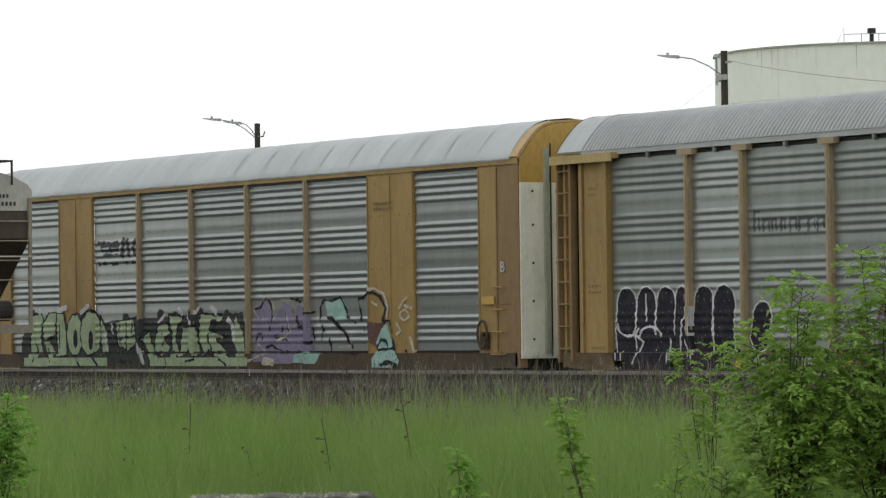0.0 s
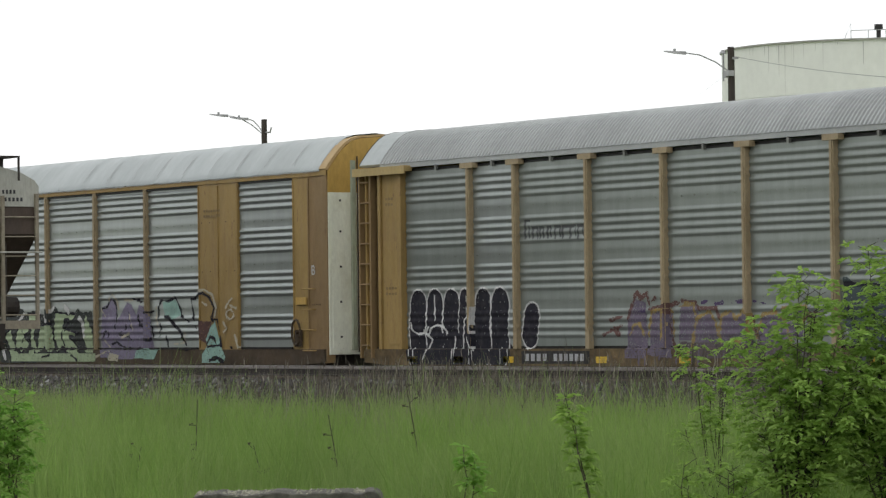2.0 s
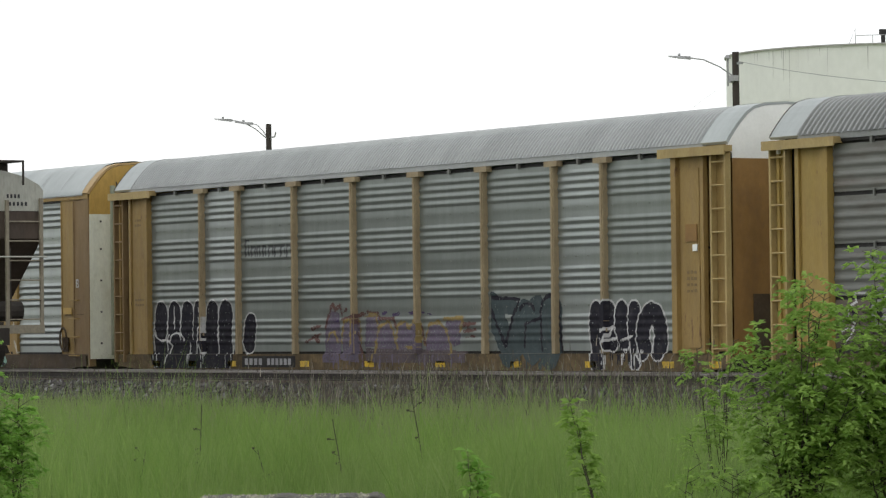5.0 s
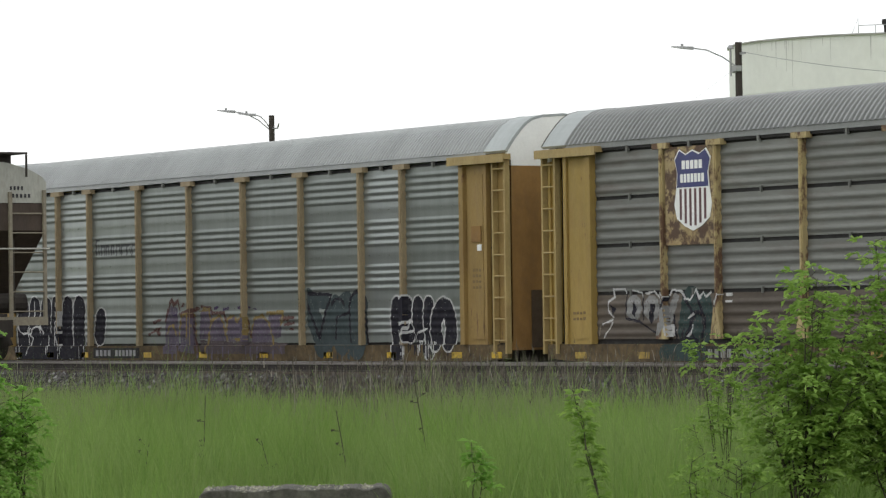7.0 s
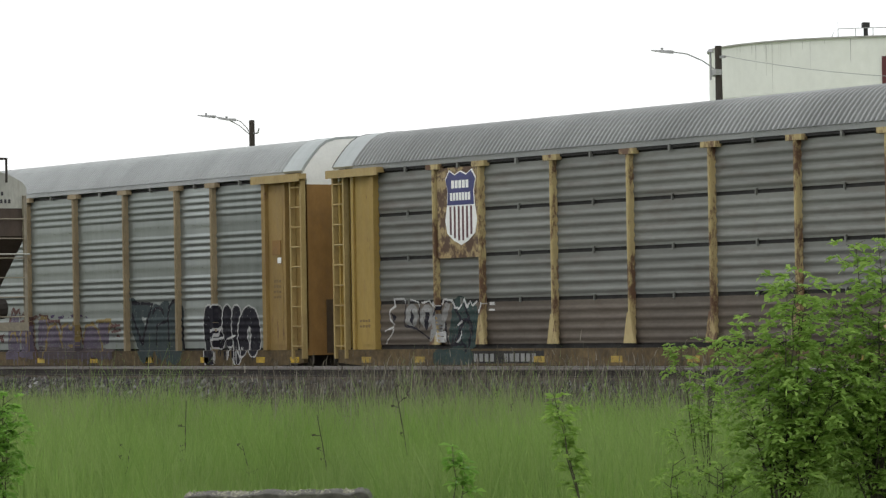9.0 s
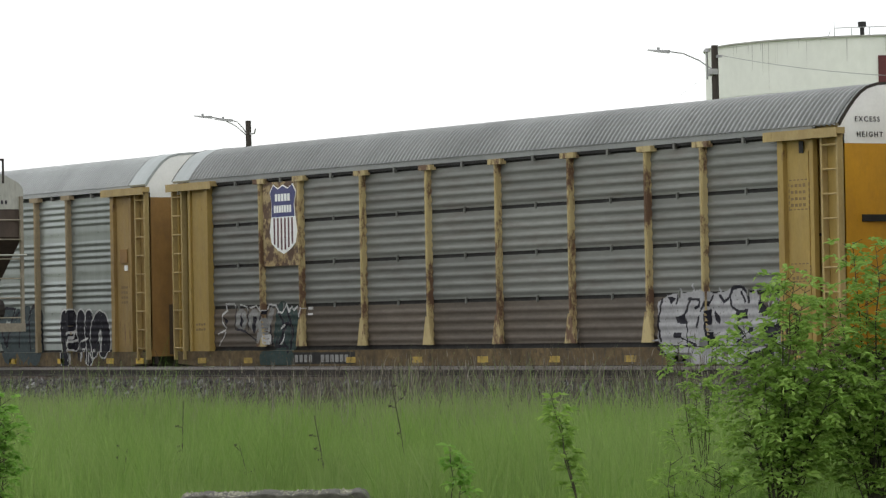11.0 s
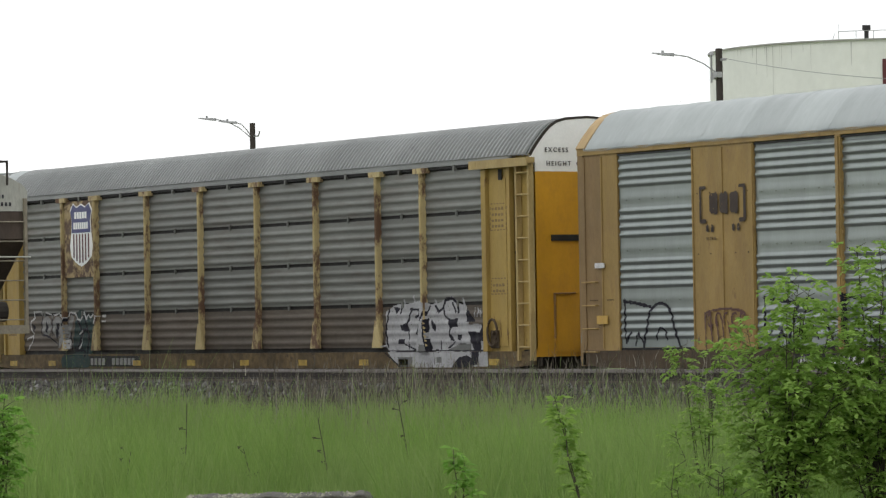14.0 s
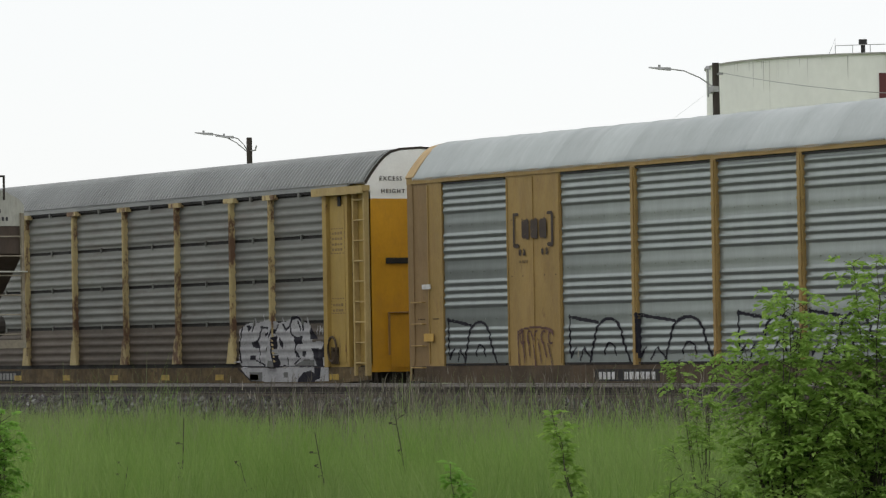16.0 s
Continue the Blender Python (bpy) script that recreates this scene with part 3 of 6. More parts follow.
    for e0, e1, m_ in ((-0.01, 0.02, "under"), (0.955, 0.98, roof_mat)) + (() if foot else ((LONG - 0.98, LONG - 0.955, roof_mat),)) + ((LONG - 0.05, LONG - 0.03, "under" if foot else cap_mat),):
        a = Geo()
        arch_band(a, e0, e1, grow=0.018)
        part("roof_seam", a, m_, car, "seam across the roof")
    for mirror in (0, 1):
        def mx(u, mirror=mirror):
            return LONG - u if mirror else u

        def span(u, v, mirror=mirror):
            return (LONG - v, LONG - u) if mirror else (u, v)
        g = Geo()
        x0, x1 = span(0.85, 1.96)
        g.box(x0, x1, 0.0, 0.06, DECK, EAVE)
        plate = part("end_plate", g, end_paint, car, "yellow steel end plate")
        for u, v, y in ((1.78, 1.96, -0.1), (0.85, 0.97, -0.06)):
            x0, x1 = span(u, v)
            g = Geo()
            g.box(x0, x1, y, 0.0, DECK, EAVE - 0.05)
            part("stiffener", g, end_paint, plate)
        i = Geo()
        x0, x1 = span(1.05, 1.7)
        i.prism([(x0, DECK + 0.45), (x0 + 0.2, DECK + 0.12), (x1, DECK + 0.12), (x1, EAVE - 0.35), (x0, EAVE - 0.35)], -0.025, 0.0, "y")
        part("inset_plate", i, end_paint, plate)
        # recess sheet, black at the left end to stand for its shade
        d = Geo()
        x0, x1 = span(0.1, 1.3)
        d.box(x0, x1, 0.16, 0.2, DECK, EAVE + 0.16)
        part("dark_recess", d, "black" if not mirror else end_paint, plate)
        b = Geo()
        x0, x1 = span(-0.08, 2.3)
        b.box(x0, x1, -0.2, 0.02, EAVE - 0.06, EAVE + 0.07)
        b.box(x0, x1, -0.2, -0.17, EAVE - 0.12, EAVE - 0.06)
        part("header_beam", b, "khaki", car, "yellow header beam over the ladder")
        x0, x1 = span(0.04, 0.56)
        lb = Geo()
        lb.box(x0, x1, 0.06, 0.1, 0.98, EAVE - 0.06)
        worn = not (foot or mirror)
        part("ladder_plate", lb, "rack_brown" if worn else end_paint, car, "plate behind the ladder")
        x0, x1 = span(0.02, 0.58)
        ladder(car, x0, x1, 0.72, EAVE - 0.06, "rack_brown" if worn else "khaki", label="browned corner ladder" if worn else "faded yellow corner ladder")
    for e in (0.02, LONG - 0.14):
        for y in (0.2, WIDE - 0.12):
            c = Geo()
            c.box(e + 0.03, e + 0.08, y - 0.02, y + 0.05, 0.6, EDGE - 0.1)
            part("corner_post", c, "under", car)
    return car


def reflectors(car, xs, z=0.62, y=-0.03, paint="reflector"):
    for xx in xs:
        g = Geo()
        g.box(xx, xx + 0.42, y, y + 0.02, z, z + 0.14)
        part("reflector", g, paint, car, "yellow reflective strip")


NS_POSTS = [9.45, 12.35, 15.3, 18.25]
ns = framed_car(-99.25, "smooth pale grey arched roof", "yellow car carrier with galvanised panels and pastel graffiti",
                NS_POSTS, [(0.2, 1.75), (4.75, 6.8), (21.15, 23.27), (26.05, 26.8), (26.8, LONG - 0.2)],
                [(1.75, 4.75)] + list(zip([6.8] + NS_POSTS, NS_POSTS + [21.15])) + [(23.27, 26.05)], "post_tan", 0.009, "galv")
FX_POSTS = [4.85, 6.77, 9.65, 12.5, 15.4, 18.34, 21.23, 23.16]
fx = ladder_car(-69.9, "grey car carrier with tan posts and dark graffiti", FX_POSTS, ribbed_rows(), "galv_dull", "post_tan", "roof_mid",
                "roof_light", "rack_yellow", 0.135, False, False)
UP_POSTS = [4.6, 6.55, 9.47, 12.4, 15.35, 18.25, 21.15, 23.15]
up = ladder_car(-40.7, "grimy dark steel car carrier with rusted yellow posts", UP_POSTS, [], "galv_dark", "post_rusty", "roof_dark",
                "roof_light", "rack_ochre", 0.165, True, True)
CX_POSTS = [9.13, 12.03, 14.93, 17.85]
cx = framed_car(-11.13, "smooth pale grey arched roof", "yellow car carrier with galvanised panels and black scrawled graffiti",
                CX_POSTS, [(0.2, 0.85), (0.85, 1.46), (4.18, 6.32), (20.75, 22.9), (25.6, LONG - 0.2)],
                [(1.46, 4.18)] + list(zip([6.32] + CX_POSTS, CX_POSTS + [20.75])) + [(22.9, 25.6)])
reflectors(fx, [2.1, 4.1, 6.2, 9.9, 13.0, 16.2, 19.4, 22.4, 25.3, 27.0])
reflectors(up, [1.2, 3.6, 8.6, 11.6, 14.4, 17.3, 20.2, 22.0, 25.9], paint="reflector_dull")
ns_door = end_door(ns, LONG - 0.0, "ochre_top", "white", 4.72, (0.8, 1.3))
g = Geo()
g.prism([(LONG + 0.041, 0.62), (LONG + 0.075, 0.65), (LONG + 0.075, 0.75), (LONG + 0.041, 0.78)], 0.9, 5.5, "z")
part("door_channel", g, "channel_green", ns_door, "grey-green channel between the door leaves")
end_door(ns, 0.14, "rack_yellow", "rack_yellow", 4.72)
end_door(fx, LONG - 0.08, "white_clean", "door_brown", 4.95, (1.5,))
end_door(fx, 0.2, "rack_yellow", "rack_yellow", 4.95)
end_door(up, LONG - 0.08, "white_clean", "door_yellow", 4.9, (1.5,))
end_door(up, 0.2, "white_clean", "rack_ochre", 4.95)
end_door(cx, LONG - 0.14, "rack_yellow", "rack_yellow", 4.72)
end_door(cx, 0.14, "rack_yellow", "rack_yellow", 4.72)


# ---- paint, lettering and fittings on the cars ----
for key, colour in {"p_black": (0.022, 0.021, 0.028), "p_white": (0.55, 0.55, 0.54), "p_green": (0.36, 0.44, 0.28), "p_mint": (0.30, 0.46, 0.40),
                    "p_purple": (0.235, 0.21, 0.29), "p_violet": (0.085, 0.06, 0.125), "p_gold": (0.27, 0.20, 0.08), "p_red": (0.12, 0.068, 0.06),
                    "p_slate": (0.06, 0.078, 0.08), "p_grey": (0.27, 0.27, 0.26), "p_moss": (0.045, 0.068, 0.064), "p_dim": (0.05, 0.055, 0.052),
                    "p_cream": (0.48, 0.44, 0.34), "p_dusk": (0.145, 0.122, 0.162), "p_pale": (0.37, 0.37, 0.375), "p_haze": (0.11, 0.09, 0.095), "p_smoke": (0.15, 0.15, 0.145)}.items():
    M[key] = mat("spray_paint_" + key[2:], colour, 0.8, spec=0.15, stain=0.22, stain_scale=2.0, bump=0.05, dirt=tuple(0.6 * c + 0.05 for c in colour))


def outer_face(x, z, car_kind, posts, plates):
    """Where the outermost surface of a carrier's side lies (arrays)."""
    y = np.full(x.shape, 0.05)
    rows = {"framed": framed_rows(), "ribbed": ribbed_rows(),
            "sheets": [DECK + 0.06 + 1.0275 * i + 0.17 + 0.21 * k for i in range(4) for k in range(4)]}[car_kind]
    amp, width = {"framed": (0.029, 0.162), "ribbed": (0.021, 0.162), "sheets": (0.021, 0.18)}[car_kind]
    for r in rows:
        u = np.abs(z - r) / (width / 2)
        y = np.where(u < 1, np.minimum(y, 0.05 - amp * (0.5 + 0.5 * np.cos(np.pi * np.minimum(u, 1)))), y)
    if car_kind != "sheets":
        for r in BROAD:
            u = np.minimum(np.abs(z - r) / 0.15, 1)
            y = np.minimum(y, 0.05 - 0.006 * (0.5 + 0.5 * np.cos(np.pi * u)))
    for a, b in plates:
        y = np.where((x > a) & (x < b), -0.025, y)
    for p in posts:
        off = np.abs(x - p)
        if car_kind == "framed":
            y = np.where(off < 0.09, -0.062, np.where(off < 0.125, -0.022, y))
        elif car_kind == "ribbed":
            y = np.where(off < 0.078, -0.102, y)
        else:
            y = np.where(off < 0.066, -0.102, y)
            y = np.where((off < 0.066 + np.clip(DECK + 0.75 - z, 0, 0.65) * 0.22) & (z < DECK + 0.75), -0.117, y)
    y = np.where(z < DECK + 0.01, -0.024, y)
    return y - 0.006


def spray(car, name, label, layers, mats, kind, posts, plates, cell=0.022, rough=0.006, bare_posts=False, worn_away=0.006):
    """Sprayed paint on the ridged side of a car: strokes (points, radius, colour) or filled outlines (radius 0), later ones on top."""
    pts = np.array([p for path, r, k in layers for p in path])
    grow = max(r for path, r, k in layers) + 0.05
    x0, z0 = pts.min(0) - grow
    x1, z1 = pts.max(0) + grow
    z0 = max(z0, 0.57)
    nx, nz = int((x1 - x0) / cell), int((z1 - z0) / cell)
    xs, zs = x0 + np.arange(nx + 1) * cell, z0 + np.arange(nz + 1) * cell
    cx_, cz_ = np.meshgrid(xs[:-1] + cell / 2, zs[:-1] + cell / 2, indexing="ij")
    rng = np.random.RandomState(len(layers) * 7 + nx)
    wob = rng.randn(nx // 5 + 2, nz // 5 + 2).repeat(5, 0).repeat(5, 1)[:nx, :nz] * rough
    for _ in range(2):
        wob = (wob + np.roll(wob, 2, 0) + np.roll(wob, 2, 1) + np.roll(wob, -2, 0)) / 4
    hue = np.full((nx, nz), -1)
    for path, r, k in layers:
        if r == 0:
            inside = np.zeros((nx, nz), bool)
            for (ax, az), (bx, bz) in zip(path, path[1:] + path[:1]):
                if az != bz:
                    inside ^= ((cz_ < az) != (cz_ < bz)) & (cx_ < ax + (bx - ax) * (cz_ - az) / (bz - az))
            hue = np.where(inside, k, hue)
            continue
        d = np.full((nx, nz), 9.0)
        segs = list(zip(path, path[1:])) or [(path[0], path[0])]
        for (ax, az), (bx, bz) in segs:
            l2 = (bx - ax) ** 2 + (bz - az) ** 2
            u = np.clip(((cx_ - ax) * (bx - ax) + (cz_ - az) * (bz - az)) / l2, 0, 1) if l2 > 0 else 0.0
            d = np.minimum(d, np.hypot(cx_ - ax - u * (bx - ax), cz_ - az - u * (bz - az)))
        hue = np.where(d + wob < r, k, hue)
    worn = rng.rand(nx, nz)
    hue = np.where((worn < worn_away), -1, hue)
    if bare_posts:
        for p in posts:
            hue = np.where((np.abs(cx_ - p) < 0.17) & (cz_ > DECK) & (worn < 0.985), -1, hue)
    vx, vz = np.meshgrid(xs, zs, indexing="ij")
    vy = outer_face(vx, vz, kind, posts, plates)
    used = np.argwhere(hue >= 0)
    ids = {}
    g = Geo()
    for i, j in used:
        face = []
        for a, b in ((i, j), (i + 1, j), (i + 1, j + 1), (i, j + 1)):
            if (a, b) not in ids:
                ids[a, b] = len(g.v)
                g.v.append((float(vx[a, b]), float(vy[a, b]), float(vz[a, b])))
            face.append(ids[a, b])
        g.f.append(tuple(face))
        g.k.append(int(hue[i, j]))
    return part(name, g, mats, car, label)


def outlined(path, r, fill, line, width=0.045):
    return [(path, r + width, line), (path, r, fill)]


def arc(x, z, rx, rz, a0, a1, n=10):
    return [(x + rx * math.cos(radians(a0 + (a1 - a0) * i / n)), z + rz * math.sin(radians(a0 + (a1 - a0) * i / n))) for i in range(n + 1)]


def drips(x0, x1, z, n, k, rng, low=0.6):
    out = []
    for i in range(n):
        xx = rng.uniform(x0, x1)
        out.append(([(xx, z), (xx + rng.uniform(-0.03, 0.03), max(low, z - rng.uniform(0.2, 0.7)))], 0.018, k))
    return out


NS_PLATES, CX_PLATES = [(4.75, 6.8), (21.15, 23.27)], [(4.18, 6.32)]
rng = random.Random(5)

# dark bubble shapes with white outlines (fill 0, line 1)
lay = [([(2.3, 0.85), (6.2, 0.85)], 0.28, 0)]
for i, (x, w) in enumerate(((2.47, 0.34), (3.2, 0.33), (3.92, 0.32), (4.5, 0.22), (5.27, 0.32), (5.98, 0.36))):
    lay += outlined([(x + 0.02, 0.8), (x - 0.03, 1.4), (x + 0.02, 2.3 - w)], w, 0, 1, 0.04)
lay += [([(2.35, 0.75), (6.15, 0.8)], 0.2, 0), ([(3.0, 1.15), (6.0, 1.1)], 0.16, 0)]
lay += [(arc(2.55, 1.5, 0.4, 0.22, 170, 340), 0.026, 1), ([(3.2, 2.15), (3.22, 1.6)], 0.024, 1), (arc(3.35, 1.2, 0.42, 0.28, 20, 165), 0.028, 1),
        ([(4.42, 0.95), (4.5, 1.6), (4.8, 1.85), (4.62, 1.45), (4.95, 0.9)], 0.028, 1), ([(2.75, 0.7), (3.1, 1.15), (2.75, 1.35)], 0.026, 1),
        ([(4.0, 0.7), (4.1, 1.2)], 0.024, 1), ([(5.62, 0.9), (5.6, 2.1)], 0.024, 1)]
lay += drips(2.2, 6.3, 0.95, 5, 1, rng) + drips(2.2, 6.3, 1.0, 22, 0, rng, 0.57)
spray(fx, "graffiti", "black bubble graffiti with white outlines", lay, ["p_black", "p_white"], "ribbed", FX_POSTS, [])
spray(fx, "graffiti", "small black oval with a white outline", outlined([(7.22, 1.25), (7.3, 1.65)], 0.3, 0, 1, 0.04), ["p_black", "p_white"], "ribbed", FX_POSTS, [])
# faded violet letters edged in gold and red (violet 0, gold 1, red 2, dark 3)
lay = []
lay += [([(10.99, 0.72), (11.06, 1.6), (11.3, 1.98), (11.71, 1.91), (11.79, 1.22), (11.73, 0.72)], 0, 0),
        ([(11.84, 0.79), (11.91, 1.7), (12.36, 1.77), (12.7, 1.69), (12.73, 0.72)], 0, 0),
        ([(12.91, 1.1), (12.99, 1.81), (13.59, 1.83), (13.67, 1.09)], 0, 0),
        ([(13.39, 0.73), (13.59, 1.56), (14.03, 1.68), (14.28, 1.43), (14.4, 0.73)], 0, 0),
        ([(14.37, 1.21), (14.48, 1.62), (14.79, 1.67), (14.93, 1.53), (15.22, 1.7), (15.49, 1.61), (15.52, 0.91), (14.45, 0.91)], 0, 0),
        ([(15.65, 0.97), (15.85, 1.61), (16.27, 1.66), (16.58, 1.48), (16.77, 0.91)], 0, 0)]
lay += [([(16.54, 1.45), (16.58, 1.68), (17.26, 1.71), (17.19, 1.15), (16.88, 1.09)], 0, 0),
        ([(12.91, 1.07), (17.49, 0.99), (17.49, 0.73), (13.13, 0.72)], 0, 4),
        ([(11.06, 1.58), (11.25, 1.92), (11.39, 2.14), (11.53, 1.98), (11.76, 2.1), (11.84, 1.85)], 0.05, 2),
        ([(11.84, 1.77), (12.59, 1.84), (12.93, 1.89), (13.53, 1.88), (13.64, 1.76), (14.25, 1.75), (14.37, 1.56)], 0.045, 2),
        ([(13.73, 1.88), (13.92, 1.91)], 0.03, 3),
        ([(14.21, 1.85), (14.47, 1.88)], 0.03, 3),
        ([(14.79, 1.86), (15.33, 1.9)], 0.03, 3),
        ([(15.54, 1.89), (15.96, 1.83)], 0.03, 3)]
lay += [([(11.14, 1.23), (11.24, 1.41), (11.47, 1.48), (11.65, 1.22)], 0.035, 1),
        ([(11.83, 1.22), (11.91, 1.7), (12.36, 1.77), (12.7, 1.7), (12.76, 1.17)], 0.035, 1),
        ([(12.93, 1.81), (13.19, 1.85), (13.46, 1.85), (13.5, 1.65)], 0.04, 1),
        ([(13.3, 0.73), (13.45, 1.22), (13.59, 1.57), (14.03, 1.69), (14.24, 1.48), (14.41, 1.07)], 0.04, 1),
        ([(14.32, 1.21), (14.46, 1.62), (14.77, 1.69), (14.93, 1.53), (15.22, 1.72), (15.49, 1.62), (15.5, 1.21)], 0.04, 1),
        ([(15.63, 1.16), (15.85, 1.61), (16.27, 1.67), (16.58, 1.49), (16.76, 1.15), (16.79, 0.91)], 0.04, 1)]
lay += [([(16.52, 1.73), (17.32, 1.76), (17.19, 1.44)], 0.045, 1),
        ([(12.35, 1.03), (12.47, 1.22), (12.48, 1.72)], 0.035, 1),
        ([(14.67, 1.09), (15.1, 1.07)], 0.03, 1),
        ([(10.4, 1.54), (10.82, 1.61)], 0.03, 2),
        ([(10.11, 1.23), (10.82, 1.42)], 0.03, 2),
        ([(10.4, 1.35), (10.75, 1.23)], 0.03, 2),
        ([(17.36, 1.58), (17.85, 1.63)], 0.03, 2),
        ([(17.36, 1.44), (17.84, 1.47)], 0.03, 2),
        ([(17.4, 1.3), (17.8, 1.34)], 0.03, 2),
        ([(11.91, 1.91), (12.07, 2.03)], 0.03, 2),
        ([(12.26, 1.97), (12.39, 2.05)], 0.03, 2),
        ([(11.45, 1.73), (11.68, 1.72)], 0.03, 3)]
lay += [([(15.53, 1.57), (15.65, 1.21), (15.77, 0.95)], 0.03, 2),
        ([(12.59, 1.72), (12.69, 1.1), (12.95, 0.72)], 0.03, 2)]
lay += drips(11.2, 17.4, 0.9, 22, 0, rng)
spray(fx, "graffiti", "faded violet and gold graffiti letters", lay, ["p_dusk", "p_gold", "p_red", "p_violet", "p_haze"], "ribbed", FX_POSTS, [], rough=0.02, worn_away=0.09)
# a slate patch with darker strokes
lay = [([(18.55, 2.0), (19.3, 0.95)], 0.34, 0), ([(19.4, 2.0), (18.7, 2.02)], 0.2, 0), ([(19.6, 1.2), (19.9, 1.75)], 0.4, 0), ([(20.3, 1.1), (20.4, 1.8)], 0.42, 0),
       ([(21.0, 1.0), (21.0, 1.85)], 0.42, 0), ([(18.4, 2.1), (19.1, 1.1), (19.5, 1.9)], 0.05, 1), ([(18.35, 2.2), (19.7, 2.15), (19.55, 1.9)], 0.04, 1),
       (arc(20.0, 1.85, 0.3, 0.2, 10, 170), 0.04, 1), (arc(20.95, 1.95, 0.36, 0.26, 0, 180), 0.045, 1), ([(19.9, 1.1), (19.95, 1.6), (20.5, 1.7)], 0.04, 1),
       ([(20.55, 1.9), (20.6, 1.0)], 0.035, 1), ([(21.3, 1.9), (21.4, 1.0)], 0.04, 1)] + drips(18.9, 21.3, 1.0, 14, 0, rng)
spray(fx, "graffiti", "dark slate graffiti patch", lay, ["p_slate", "p_black"], "ribbed", FX_POSTS[:6], [], rough=0.015, bare_posts=True)
lay = []
for x, w, b in ((22.75, 0.24, 0.75), (23.25, 0.22, 1.2), (23.72, 0.23, 1.25), (24.2, 0.22, 0.8)):
    lay += outlined([(x + 0.1, b), (x - 0.02, 1.5), (x, 2.06 - w)], w, 0, 1, 0.04)
lay += outlined(arc(24.85, 1.3, 0.34, 0.48, 215, -35), 0.24, 0, 1, 0.04)
lay += [([(23.0, 1.4), (23.4, 1.5), (23.15, 1.2), (23.5, 1.25)], 0.035, 1), ([(23.7, 1.2), (24.1, 1.3)], 0.03, 1)] + drips(22.7, 25.2, 1.0, 8, 1, rng) + drips(22.7, 25.2, 1.2, 20, 0, rng)
spray(fx, "graffiti", "black bubble graffiti with white outlines", lay, ["p_black", "p_white"], "ribbed", FX_POSTS, [])

# green blocks on a dark cloud (green 0, black 1, white 2, dim 3)
lay = [([(2.9, 1.1), (7.2, 1.2)], 0.62, 3), ([(7.6, 1.2), (9.1, 1.25)], 0.6, 3), ([(9.7, 1.2), (14.6, 1.3)], 0.66, 3)]
for i in range(26):
    lay += [([(rng.uniform(2.8, 14.9), rng.uniform(1.6, 1.95))], rng.uniform(0.12, 0.3), 3)]
lay += [([(2.95, 1.98), (3.48, 2.08), (3.66, 1.9), (3.54, 1.35), (3.63, 0.96), (3.09, 0.65), (2.81, 0.73)], 0, 0),
        ([(2.95, 1.98), (3.48, 2.08), (3.66, 1.9), (3.54, 1.35), (3.63, 0.96), (3.09, 0.65), (2.81, 0.73), (2.95, 1.98)], 0.03, 1),
        ([(3.58, 1.74), (4.01, 2.05), (4.47, 2.07), (4.42, 1.43), (4.03, 1.35), (4.44, 0.96), (4.36, 0.65), (3.84, 0.96), (3.68, 1.35)], 0, 0),
        ([(3.58, 1.74), (4.01, 2.05), (4.47, 2.07), (4.42, 1.43), (4.03, 1.35), (4.44, 0.96), (4.36, 0.65), (3.84, 0.96), (3.68, 1.35), (3.58, 1.74)], 0.03, 1)]
lay += [([(4.46, 2.03), (5.05, 2.07), (5.21, 1.5), (5.23, 0.88), (4.54, 0.85)], 0, 0),
        ([(4.46, 2.03), (5.05, 2.07), (5.21, 1.5), (5.23, 0.88), (4.54, 0.85), (4.46, 2.03)], 0.03, 1),
        ([(6.24, 1.45), (6.13, 1.11), (5.88, 0.9), (5.54, 0.9), (5.31, 1.11), (5.21, 1.45), (5.32, 1.79), (5.57, 2.0), (5.91, 2.0), (6.14, 1.78)], 0, 0),
        ([(6.24, 1.45), (6.13, 1.11), (5.88, 0.9), (5.54, 0.9), (5.31, 1.11), (5.21, 1.45), (5.32, 1.79), (5.57, 2.0), (5.91, 2.0), (6.14, 1.78), (6.24, 1.45)], 0.03, 1)]
lay += [([(7.18, 1.49), (7.07, 1.12), (6.76, 0.9), (6.42, 0.9), (6.13, 1.13), (6.03, 1.49), (6.14, 1.86), (6.45, 2.08), (6.79, 2.08), (7.08, 1.85)], 0, 0),
        ([(7.18, 1.49), (7.07, 1.12), (6.76, 0.9), (6.42, 0.9), (6.13, 1.13), (6.03, 1.49), (6.14, 1.86), (6.45, 2.08), (6.79, 2.08), (7.08, 1.85), (7.18, 1.49)], 0.03, 1),
        ([(7.12, 1.94), (7.41, 1.64), (7.46, 0.96), (7.19, 0.85)], 0, 0),
        ([(7.12, 1.94), (7.41, 1.64), (7.46, 0.96), (7.19, 0.85), (7.12, 1.94)], 0.03, 1),
        ([(8.01, 1.78), (9.05, 1.88), (9.2, 1.18), (8.71, 1.0), (8.16, 1.11)], 0, 0)]
